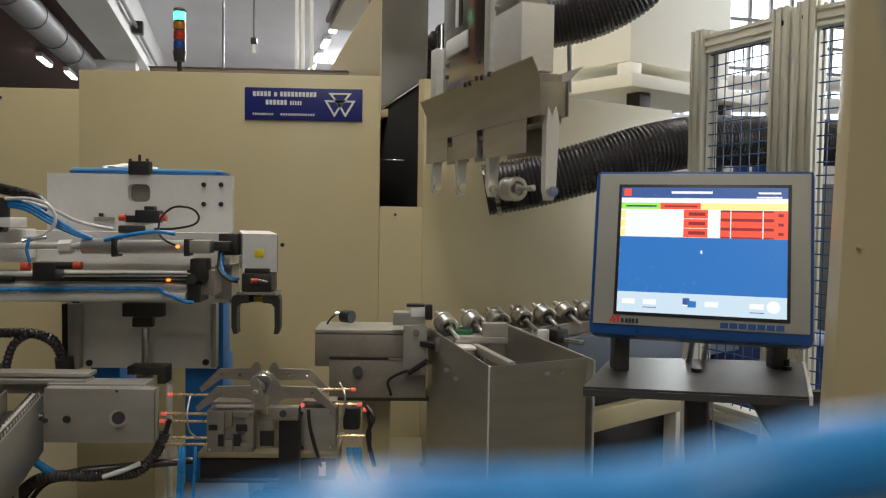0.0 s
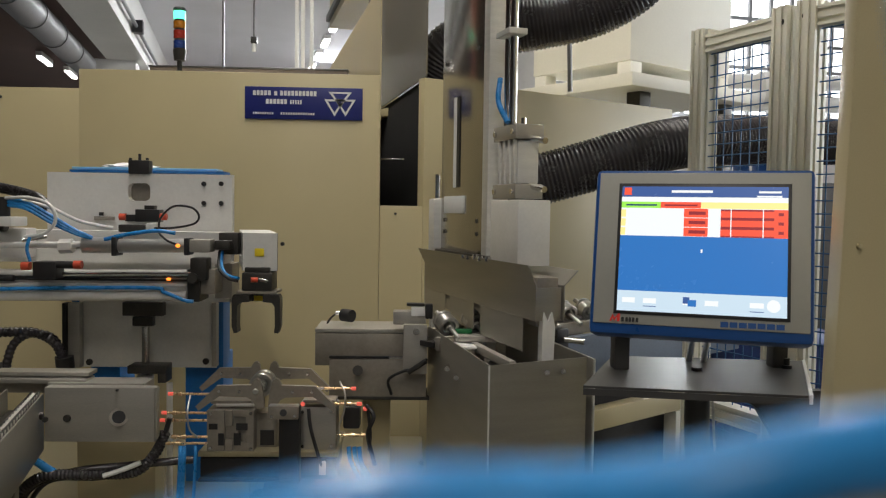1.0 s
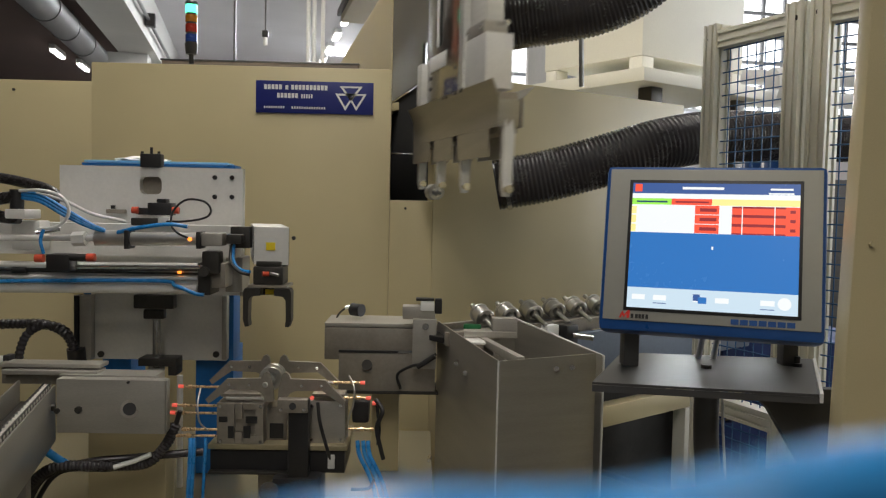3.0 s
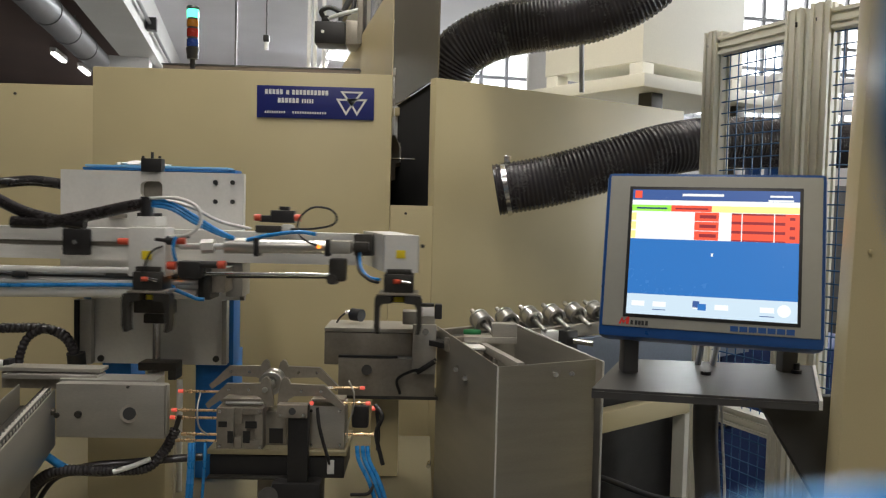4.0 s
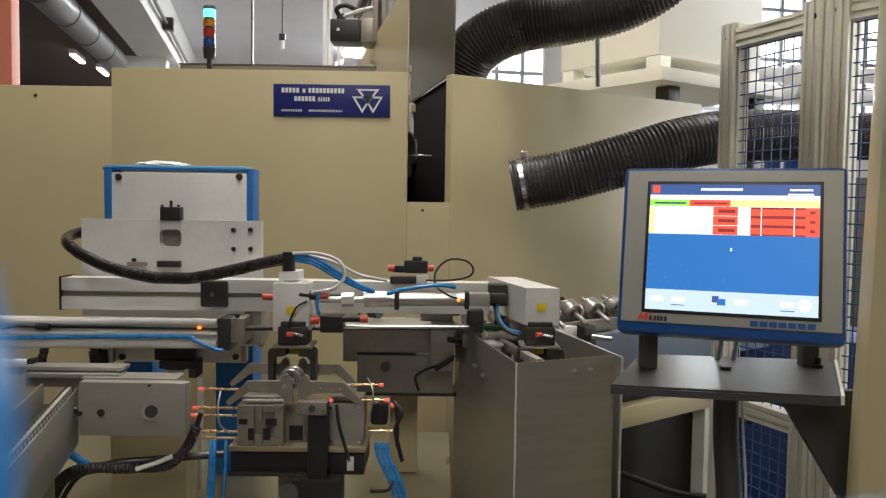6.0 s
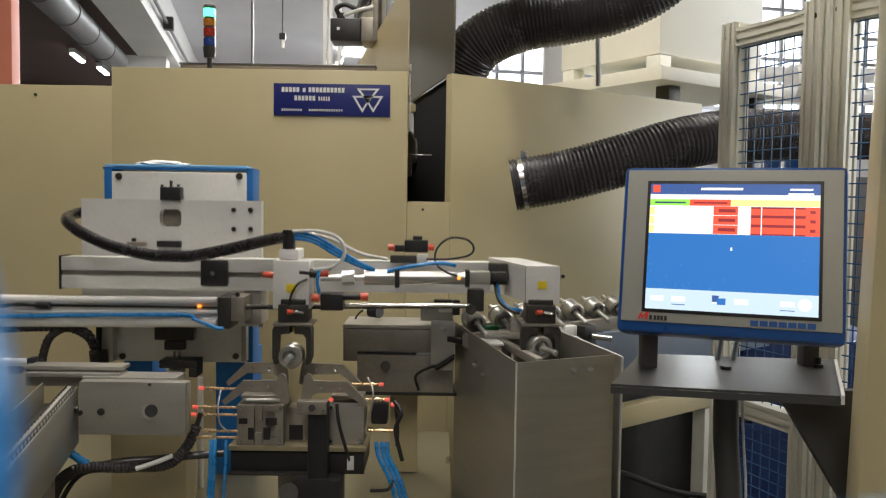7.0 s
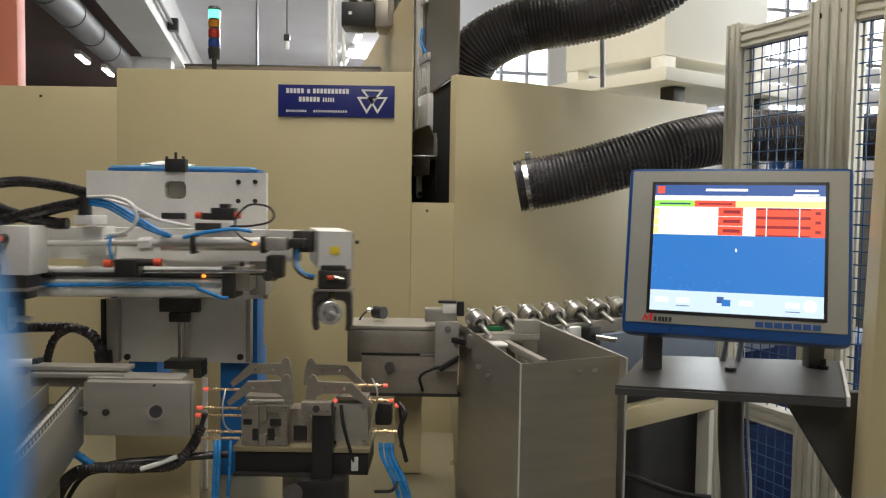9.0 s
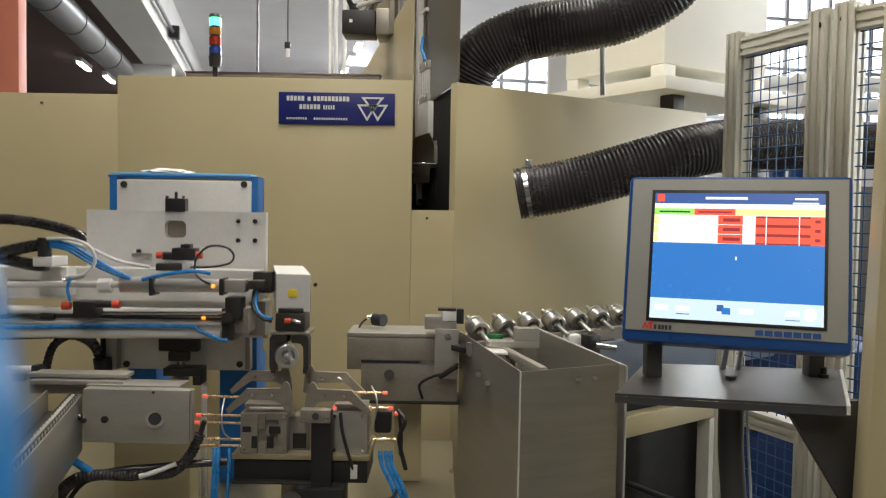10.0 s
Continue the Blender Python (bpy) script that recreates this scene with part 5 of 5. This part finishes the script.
tube("sensor_cable", BLACK, fx, [(-0.0991, 1.8600, 0.9343), (-0.0932, 1.8600, 0.8755), (-0.0949, 1.8500, 0.8383)], 0.004)
for dx, rr in ((0.0, 0.0048), (0.008, 0.0048), (0.034, 0.0035)):
    run_ = [(-0.5238, 1.8400, 0.8512), (-0.5210, 1.8300, 0.8251), (-0.5237, 1.8300, 0.7721), (-0.5264, 1.8300, 0.7056), (-0.5324, 1.8500, 0.5628)]
    tube("blue_tube", BLUE_TUBE, fx, [(x + dx, y, z) for x, y, z in run_], rr)
for dx in (0.0, 0.013, 0.024):
    run_ = [(-0.1424, 1.8500, 0.8483), (-0.1360, 1.8400, 0.8168), (-0.1113, 1.8300, 0.7712), (-0.0924, 1.8300, 0.7117), (-0.0654, 1.8500, 0.5693)]
    tube("blue_tube", BLUE_TUBE, fx, [(x + dx, y, z) for x, y, z in run_], 0.005)
tube("sensor_cable", BLACK, fx, [(-0.1528, 1.8300, 0.7401), (-0.1130, 1.8200, 0.7469), (-0.1008, 1.8300, 0.7647)], 0.004)

# ---------------------------------------------------------------- discharge side
dis = thing("discharge_block", (-0.72, 1.9, 0.61), "grey steel discharge block with a bored side plate", "machine block")
box("side_plate", STEEL, dis, (-0.8100, 1.8000, 0.8711), (-0.5698, 1.8300, 0.9927), 0.002)
box("body", STEEL, dis, (-0.8178, 1.8320, 0.8684), (-0.6010, 1.9000, 0.9960), 0.002)
box("end_plate", STEEL, dis, (-0.5690, 1.8020, 0.8793), (-0.5640, 1.8200, 0.9927), 0.002)
cyl("bore_ring", GUN, dis, (-0.6478, 1.8000, 0.9274), (-0.6460, 1.7950, 0.9287), 0.020, 26)
cyl("bore", BLACK, dis, (-0.6458, 1.7945, 0.9288), (-0.6452, 1.7930, 0.9292), 0.014, 26)
for at, r in (((-0.7602, 1.8000, 0.9245), 0.008), ((-0.8075, 1.8000, 0.9213), 0.006), ((-0.6500, 1.8000, 0.9881), 0.003)):
    bolt(dis, *at, r)
box("support", BEIGE, dis, (-0.8020, 1.95, 0.613), (-0.6148, 2.02, 0.8300), 0.004)
bar = thing("guide_bar", (-0.8191, 1.7800, 1.0157), "dull steel guide bar on a discharge block", "guide bar")
box("bar", STEEL, bar, (-0.9663, 1.8600, 1.0051), (-0.7359, 1.9100, 1.0144), 0.002)
box("bar_lower", STEEL, bar, (-0.9536, 1.8450, 0.9911), (-0.7367, 1.8950, 1.0017), 0.002)
box("bar_web", GUN, bar, (-0.9666, 1.8700, 0.9641), (-0.7494, 1.9050, 1.0030), 0.002)
chn = thing("discharge_conveyor", (-0.75, 1.5, 0), "steel-sided chain conveyor running towards the viewer", "conveyor")
KM = pose(-0.838, 1.86, 0, 0, 0, 14.2)
box("right_side", SHEET, chn, (-0.004, -1.5, 0.836), (0.0, -0.002, 0.966), 0.001, "", KM)
box("left_side", SHEET, chn, (-0.078, -1.5, 0.836), (-0.074, -0.002, 0.980), 0.001, "", KM)
box("bed", DARK_STEEL, chn, (-0.073, -1.5, 0.876), (-0.005, -0.002, 0.931), 0.0, "", KM)
bm, rollers = bmesh.new(), bmesh.new()
for k in range(60):
    v = -0.02 - k * 0.0245
    for u in (-0.024, -0.010):
        add_box(bm, (u, v - 0.011, 0.962), (u + 0.003, v + 0.011, 0.974), 0, KM)
    add_cyl(rollers, KM @ Vector((-0.026, v, 0.9675)), KM @ Vector((-0.0055, v, 0.9675)), 0.0048, 8)
tagged(part("chain", bm, DARK_STEEL, chn, "oily roller chain links"), kind="stuff")
tagged(part("chain_pins", rollers, STEEL, chn, "bright chain pins"), kind="stuff")
box("chain_rail", GUN, chn, (-0.028, -1.5, 0.932), (-0.006, -0.002, 0.961), 0.0, "", KM)
for v, z in ((-0.05, 0.925), (-0.62, 0.89)):
    bm = bmesh.new()
    add_cyl(bm, KM @ Vector((0.0, v, z)), KM @ Vector((0.008, v, z)), 0.008, 12)
    part("bolt", bm, DARK_STEEL, chn)
for v in (-1.3, -0.2):
    box("leg", GUN, chn, (-0.06, v, 0.0), (-0.02, v + 0.04, 0.836), 0.002, "", KM)
cbl = thing("cable_bundle", (-0.7613, 1.8500, 0.7888), "black corrugated cable bundle with a white tag", "cables")
tube("cable", RUBBER, cbl, [(-0.9088, 1.8000, 0.6984), (-0.8566, 1.8000, 0.7646), (-0.8050, 1.8000, 0.7940), (-0.7101, 1.8200, 0.7914), (-0.6261, 1.8400, 0.7913), (-0.5833, 1.8500, 0.8314), (-0.5608, 1.8500, 0.8785)], 0.012, 10, 8, "", 0.001, 0.008)
tube("cable", RUBBER, cbl, [(-0.8930, 1.8200, 0.6843), (-0.8512, 1.8300, 0.7609), (-0.7572, 1.8400, 0.7921), (-0.6594, 1.8600, 0.7978), (-0.5732, 1.8600, 0.8070), (-0.5058, 1.8800, 0.8071)], 0.009, 10)
tube("cable", BLACK, cbl, [(-0.8897, 1.8400, 0.6700), (-0.8275, 1.8500, 0.7638), (-0.7125, 1.8600, 0.7701), (-0.6230, 1.8700, 0.7910), (-0.5731, 1.8600, 0.8554), (-0.5532, 1.8600, 0.9093)], 0.006, 8)
tube("tag", WHITE, cbl, [(-0.6869, 1.8100, 0.7910), (-0.6452, 1.8200, 0.8028), (-0.6096, 1.8300, 0.8160)], 0.006, 8, 4, "white cable tag")
tube("blue_tube", BLUE_TUBE, cbl, [(-0.8379, 1.8000, 0.8339), (-0.8112, 1.8000, 0.8148), (-0.7862, 1.8100, 0.7936)], 0.009, 10)
lop = thing("cable_loop", (-1.0113, 2.2000, 1.0192), "black spiral-wrapped cable loop beside the lift column", "cables")
tube("cable", RUBBER, lop, [(-1.2765, 2.1500, 1.0468), (-1.1549, 2.1500, 1.0561), (-1.0688, 2.1600, 1.0589), (-1.0018, 2.1800, 1.0537), (-0.9569, 2.2000, 1.0200), (-0.9427, 2.2200, 0.9535)], 0.013, 12, 8, "", 0.0012, 0.012)
tube("cable", RUBBER, lop, [(-1.0685, 2.1500, 0.9347), (-1.0617, 2.1500, 0.9885), (-1.0462, 2.1600, 1.0331), (-1.0048, 2.1700, 1.0552), (-0.9645, 2.2000, 1.0355), (-0.9413, 2.2100, 0.9791)], 0.011, 12, 8, "", 0.0012, 0.012)
cyl("clamp", BLACK, lop, (-0.9434, 2.2150, 0.9861), (-0.9418, 2.2250, 0.9366), 0.024)
fit_ = thing("air_fitting", (-0.9688, 1.8500, 1.0254), "small aluminium air cylinder beside the guide bar", "cylinder")
cyl("barrel", ALU, fit_, (-1.0420, 1.9000, 1.0132), (-0.9708, 1.9000, 1.0142), 0.010)
box("cap", BLACK, fit_, (-0.9711, 1.8850, 1.0078), (-0.9565, 1.9150, 1.0267), 0.002)
box("stand", GUN, fit_, (-1.0168, 1.8900, 0.9874), (-0.9900, 1.9100, 1.0063), 0.001)

# ---------------------------------------------------------------- gantry loader arm, built at its raised height
arm = thing("gripper_loader", (0.20, 2.1, 1.43), "steel loader arm with a folded skirt and double gripper", "gantry loader")
AX, AY, AYAW = 0.278, 1.80, 17.0
AM = pose(AX, AY, 0, 0, 0, AYAW)


def arm_pt(u, v, z):
    return AM @ Vector((u, v, z))


def abox(name, mat, lo, hi, bev=0.002, label="", parent=None):
    return box(name, mat, parent or arm, lo, hi, bev, label, AM)


def skirt(name, u, out, rise):
    """A folded sheet: upright web, top lip bent outward, lower edge in three tabs with narrow notches."""
    bm = bmesh.new()
    t = 0.003
    add_prism(bm, [(u, 1.615), (u + t, 1.615), (u + t, 1.695), (u + t + out, 1.695 + rise), (u + out, 1.695 + rise), (u, 1.695)], "y", 0.0, 0.82)
    bmesh.ops.transform(bm, matrix=AM, verts=bm.verts)
    s = part(name, bm, SHEET, arm, "folded stainless skirt")
    for a, b in ((0.070, 0.335), (0.385, 0.575), (0.620, 0.82)):
        box("tab", SHEET, s, (u + 0.0005, a, 1.535 + 0.02 * a), (u + t - 0.0005, b, 1.6145), 0.0, "", AM)
    return s


skirt("skirt", 0.0, -0.022, 0.047)
skirt("skirt", 0.070, 0.034, 0.034)
abox("head_beam", GUN, (0.012, 0.02, 1.60), (0.066, 0.78, 1.712), 0.003)
abox("end_plate", SHEET, (0.006, 0.006, 1.615), (0.067, 0.010, 1.69), 0.001)
abox("column", POLISHED, (0.012, 0.365, 1.728), (0.066, 0.70, 3.35), 0.003, "brushed steel arm column")
abox("column_edge", ALU, (0.010, 0.325, 1.728), (0.070, 0.363, 3.35), 0.002, "bright arm edge profile")
for v, z in ((0.30, 1.746), (0.335, 1.749), (0.385, 1.744), (0.25, 1.747), (0.42, 1.745)):
    cyl("wet_screw", CHROME, arm, arm_pt(-0.016, v, z - 0.012), arm_pt(-0.016, v, z), 0.009, 12)
for z in (1.80, 1.835, 2.30, 2.6):
    for v in (0.40, 0.665):
        cyl("column_screw", DARK_STEEL, arm, arm_pt(0.0115, v, z), arm_pt(0.009, v, z), 0.006, 10)
abox("groove", WHITE, (0.0095, 0.565, 1.93), (0.0115, 0.59, 2.19), 0.0, "pale scale strip")
abox("groove_gap", BLACK, (0.0095, 0.54, 1.93), (0.0115, 0.563, 2.19), 0.0)
abox("label", WHITE, (0.0085, 0.49, 1.855), (0.0115, 0.665, 1.905), 0.0005, "white printed label")
abox("seal_strip", DARK_STEEL, (0.006, 0.30, 1.7135), (0.068, 0.74, 1.745), 0.002)
abox("cylinder_block", ALU_PLATE, (0.000, 0.105, 1.732), (0.085, 0.275, 1.89), 0.003, "grey guard box")
abox("cylinder_body", ALU, (0.014, 0.145, 1.93), (0.070, 0.268, 2.035), 0.004, "aluminium cylinder barrel")
for z in (1.893, 2.037):
    abox("cylinder_head", STEEL, (0.004, 0.135, z), (0.078, 0.275, z + 0.036), 0.003, "steel cylinder head")
    for v in (0.150, 0.258):
        cyl("head_bolt", CHROME, arm, arm_pt(0.004, v, z + 0.018), arm_pt(-0.002, v, z + 0.018), 0.007, 12)
for v in (0.15, 0.255):
    cyl("tie_rod_end", CHROME, arm, arm_pt(0.03, v, 2.0735), arm_pt(0.03, v, 2.088), 0.006, 10)
for v in (0.15, 0.18, 0.21, 0.24):
    abox("tie_rod", ALU, (0.007, v, 1.9295), (0.0135, v + 0.010, 2.0365), 0.001)
cyl("fitting", CHROME, arm, arm_pt(0.05, 0.144, 2.04), arm_pt(0.06, 0.09, 2.03), 0.008)
cyl("fitting", CHROME, arm, arm_pt(0.05, 0.144, 1.925), arm_pt(0.06, 0.09, 1.915), 0.008)
for v in (0.225, 0.258):
    cyl("air_pipe", CHROME, arm, arm_pt(0.035, v, 2.074), arm_pt(0.035, v, 3.3), 0.010)
abox("pipe_clamp", ALU, (0.01, 0.20, 2.30), (0.06, 0.284, 2.315), 0.002)
tube("blue_tube", BLUE_TUBE, arm, [arm_pt(0.02, 0.275, 2.20), arm_pt(0.01, 0.26, 2.14), arm_pt(0.02, 0.225, 2.085)], 0.007)
abox("small_cylinder", ALU, (0.0, 0.735, 1.722), (0.04, 0.79, 1.90), 0.008)
cyl("small_rod", CHROME, arm, arm_pt(0.02, 0.762, 1.9005), arm_pt(0.02, 0.762, 1.975), 0.008)
abox("small_cylinder_end", CHROME, (0.005, 0.74, 1.7125), (0.035, 0.785, 1.7215), 0.003)


def claw(v, up):
    """A pale gripper claw hanging out of the skirt, with a roller at its tip."""
    bm = bmesh.new()
    add_prism(bm, [(0.022, 1.635), (0.032, 1.612), (0.042, 1.635), (0.050, 1.60), (0.044, 1.44 + up), (0.038, 1.425 + up), (0.024, 1.425 + up), (0.018, 1.45 + up), (0.018, 1.59)], "y", v, v + 0.022)
    bmesh.ops.transform(bm, matrix=AM, verts=bm.verts)
    c = part("claw", bm, ALU_PLATE, arm, "pale aluminium claw")
    cyl("roller", CHROME, c, arm_pt(0.031, v - 0.014, 1.445 + up), arm_pt(0.031, v - 0.0005, 1.445 + up), 0.012)
    return c


for v in (0.0, 0.335, 0.575, 0.80):
    claw(v, 0.038 * v)

# carriage of the loader with its servo motor
gc = thing("gantry_carriage", (-0.4409, 3.9000, 2.2394), "loader carriage with a black servo motor", "gantry loader")
box("motor", BLACK, gc, (-0.5407, 3.9000, 2.1804), (-0.3949, 4.0400, 2.2870), 0.008, "black servo motor")
box("motor_flange", GUN, gc, (-0.3902, 3.8800, 2.1752), (-0.3312, 4.0600, 2.2892), 0.004)
box("connector_box", BLACK, gc, (-0.5114, 3.9200, 2.2912), (-0.4734, 3.9700, 2.3179), 0.004)
box("mark", WHITE, gc, (-0.5079, 3.8970, 2.2300), (-0.4944, 3.8990, 2.2433), 0.0)
tube("cable", BLACK, gc, [(-0.5018, 3.9300, 2.3094), (-0.5116, 3.9200, 2.3364), (-0.4711, 3.9200, 2.3556), (-0.4032, 3.9200, 2.3299), (-0.3627, 3.9200, 2.3518), (-0.3527, 3.9500, 2.4533)], 0.012, 10)
tube("cable", CLEAR_TUBE, gc, [(-0.4800, 3.9300, 2.3044), (-0.4011, 3.9000, 2.3251), (-0.3205, 3.9000, 2.3528), (-0.2982, 3.9500, 2.4540)], 0.010, 10)
box("carriage_plate", GUN, gc, (-0.3334, 3.8600, 2.1744), (-0.3067, 4.0800, 2.5473), 0.004)
box("arm_bracket", GUN, gc, (-0.3115, 3.88, 2.62), (-0.2094, 4.05, 2.70), 0.004)

# ---------------------------------------------------------------- wire guard right before the lens
gd = thing("wire_guard", (0, 0.040, 1.40), "blue plastic-coated wavy wire mesh guard", "wire mesh")
PIT = 0.0524


def wire_mesh(length, axis, phase, lift):
    bm = bmesh.new()
    n = int(length / 0.0021)
    pts = []
    for k in range(n + 1):
        s = -length / 2 + length * k / n
        w = (0.0009 if axis == "z" else 0.0006) * math.sin(2 * math.pi * s / (PIT / 2) + phase)
        o = 0.0016 * math.sin(2 * math.pi * s / (PIT * 2) + lift)
        pts.append((w, o, s) if axis == "z" else (s, o, w))
    add_tube(bm, pts, 0.0023, 12, 1)
    return bm


up = part("wire", wire_mesh(0.8, "z", 4.2, 0.6), BLUE_WIRE, gd)
flat = part("wire", wire_mesh(0.8, "x", 2.2, 0.75), BLUE_WIRE, gd)
wires = [(up, -0.0259, 0.0, range(-8, 9)), (flat, 0.0, 1.3789, range(-8, 9))]
for src, x, z, span in wires:
    for k in span:
        o = src if k == 0 else new("wire", src.data)
        if k:
            o.parent = gd
            o.matrix_parent_inverse = src.matrix_parent_inverse
        o.matrix_basis = Matrix.Translation((x + PIT * k, 0.040, 1.40) if src is up else (0.0, 0.040, z + PIT * k)) @ pose(0, 0, 0, 0, -6.5, 0)

for x in (-0.43, 0.41):
    box("frame_post", PROFILE, gd, (x, 0.025, 0.0), (x + 0.02, 0.055, 1.9), 0.002)
for z in (0.98, 1.81):
    box("frame_rail", PROFILE, gd, (-0.409, 0.025, z), (0.409, 0.055, z + 0.02), 0.002)

# ---------------------------------------------------------------- workpieces
SLOT, ROWZ = 0.098, 1.0835
first = workpiece()
PIECE_TURN = 20.0


def row_pose(k):
    p = along(0.067 + SLOT * k, -0.03, ROWZ)
    return pose(p.x, p.y, p.z, 17, 0, PIECE_TURN)


first.matrix_basis = row_pose(0)
row = [first] + [copy_thing(first, row_pose(k)) for k in range(1, 14)]
piece_a = tagged(copy_thing(first, pose(GX_L, 1.905, 0.978)), "turned steel shaft measured in the fixture")
piece_b = tagged(copy_thing(first, pose(GX_R, 1.905, 1.008, 0, 0, 17)), "turned steel shaft carried by the loader claws")


def motions():
    # rise and fall of the lifting unit
    lift_z = [(0.0, 0.0), (5.2, 0.0), (5.3, -0.012), (5.4, -0.034), (5.5, -0.058), (5.7, -0.099), (6.0, -0.132), (6.2, -0.135), (6.55, -0.135),
              (6.8, -0.117), (7.0, -0.079), (7.2, -0.035), (7.3, -0.014), (7.4, -0.002), (7.5, 0.0), (9.5, 0.0), (9.6, -0.009), (9.7, -0.027), (9.8, -0.048), (10.0, -0.088)]
    slide_x = [(0.0, -0.617), (2.9, -0.617), (3.2, -0.59), (3.5, -0.50), (3.8, -0.383), (4.0, -0.302), (4.2, -0.222), (4.5, -0.107), (4.7, -0.048), (4.9, -0.008), (5.0, 0.0),
               (7.6, 0.0), (7.8, -0.008), (8.0, -0.039), (8.2, -0.115), (8.5, -0.265), (8.8, -0.425), (9.0, -0.515), (9.2, -0.585), (9.4, -0.613), (9.5, -0.616), (10.0, -0.616)]

    def value(table, t):
        return float(np.interp(t, [a for a, b in table], [b for a, b in table]))
    times = sorted({a for a, b in lift_z} | {a for a, b in slide_x})
    cx, cy, cz = car.matrix_basis.translation
    walk(car, [(t, pose(cx, cy, cz + z)) for t, z in lift_z])
    bx_, by_, bz_ = sl.matrix_basis.translation
    walk(sl, [(t, pose(bx_ + value(slide_x, t), by_, bz_ + value(lift_z, t))) for t in times])
    rx, ry, rz = run.matrix_basis.translation
    walk(run, [(t, pose(rx + 0.5 * value(slide_x, t), ry, rz + value(lift_z, t))) for t in times])
    # the near gripper and its column swing a quarter round an upright pivot
    turn = [(0.0, -90), (2.8, -90), (2.95, -78), (3.15, -50), (3.35, -20), (3.55, 0), (7.68, 0), (7.72, -8), (7.8, -45), (7.9, -65), (8.0, -84), (8.1, -90), (10.0, -90)]
    pivot = Vector((GX_L - 0.095, 2.040, 0))

    def swung(p, a):
        return pivot + pose(0, 0, 0, 0, 0, a) @ (p - pivot)
    for ob in (head_l, post_block):
        o = ob.matrix_basis.translation.copy()
        rows = []
        for t, a in turn:
            q = swung(o, a)
            rows.append((t, pose(q.x, q.y, q.z, 0, 0, a)))
        walk(ob, rows)
    # the piston rod follows the swing
    o = piston.matrix_basis.copy()
    reach = swung(Vector((GX_L, 1.945, 0)), 0).x
    walk(piston, [(t, Matrix.Translation((swung(Vector((GX_L, 1.945, 0)), a).x - reach, 0, 0)) @ o) for t, a in turn])
    # fingers close on the pieces
    grip = [(0.0, 0.0), (6.1, 0.0), (6.3, 0.010), (10.0, 0.010)]
    for fs in (fing_l, fing_r):
        for f, s in zip(fs, (1, -1)):
            x, y, z = f.matrix_basis.translation
            walk(f, [(t, pose(x + s * g, y, z)) for t, g in grip])
    # clamping jaws of the fixture open
    clamp = [(0.0, 0.006), (6.2, 0.006), (6.5, -0.003), (10.0, -0.003)]
    for s, j in jaws:
        x, y, z = j.matrix_basis.translation
        walk(j, [(t, pose(x - s * g, y, z)) for t, g in clamp])
    # the measured piece leaves with the near gripper
    rows = []
    for t in sorted(set(times) | {a for a, b in turn}):
        if t < 6.2:
            continue
        a = value(turn, t)
        q = swung(Vector((GX_L, 1.905, 0)), a)
        rows.append((t, pose(q.x + value(slide_x, t), q.y, GZ + value(lift_z, t), 0, 0, a)))
    walk(piece_a, [(0.0, pose(GX_L, 1.905, GZ - 0.135)), (6.1, pose(GX_L, 1.905, GZ - 0.135))] + rows)
    # loader arm: down, up, back through the slot
    arm_z = [(0.0, 0.0), (0.1, -0.028), (0.2, -0.072), (0.3, -0.133), (0.4, -0.218), (0.5, -0.305), (0.6, -0.372), (0.7, -0.422), (0.8, -0.455), (0.9, -0.465), (1.75, -0.465),
             (1.8, -0.455), (1.9, -0.405), (2.0, -0.310), (2.1, -0.200), (2.2, -0.105), (2.3, -0.042), (2.4, -0.008), (2.5, 0.0), (10.0, 0.0)]
    arm_v = [(0.0, 0.0), (2.75, 0.0), (2.95, 0.25), (3.2, 0.95), (3.45, 1.65), (3.7, 1.95), (3.9, 2.0), (7.6, 2.0), (8.0, 1.9), (8.5, 1.72), (9.0, 1.65), (10.0, 1.65)]
    back = Vector((-math.sin(radians(11.5)), math.cos(radians(11.5)), 0))
    ax, ay, az = arm.matrix_basis.translation
    at = sorted({a for a, b in arm_z} | {a for a, b in arm_v})
    walk(arm, [(t, pose(ax + back.x * value(arm_v, t), ay + back.y * value(arm_v, t), az + value(arm_z, t))) for t in at])
    hb = Vector((-math.sin(radians(HALL)), math.cos(radians(HALL)), 0))
    gx, gy, gz = gc.matrix_basis.translation
    walk(gc, [(t, pose(gx + hb.x * (v - 2.0), gy + hb.y * (v - 2.0), gz)) for t, v in arm_v])
    # the piece that the loader lays into the chute, later lifted by the far gripper
    rows = [(t, pose(GX_R, 1.905, 0.988 + 0.465 + value(arm_z, t), 0, 0, 24)) for t, z in arm_z if t <= 0.9]
    rows += [(6.25, pose(GX_R, 1.905, 1.008, 0, 0, 24))]
    rows += [(t, pose(GX_R + value(slide_x, t), 1.905, 1.143 + value(lift_z, t), 0, 0, 20)) for t in times if t > 6.5]
    walk(piece_b, rows)
    # the first piece of the row goes up in the rear claws; the row then indexes
    p0 = row_pose(0)
    c = arm_pt(0.038, 0.65, 1.445)
    held = []
    for t in at:
        if 1.75 <= t:
            held.append((t, pose(c.x + back.x * value(arm_v, t), c.y + back.y * value(arm_v, t), c.z + value(arm_z, t), 0, 0, 17)))
    walk(row[0], [(0.0, p0), (1.2, p0)] + held)
    for k in range(1, 14):
        walk(row[k], [(0.0, row_pose(k)), (4.9, row_pose(k)), (5.3, row_pose(k - 1)), (10.0, row_pose(k - 1))])


motions()
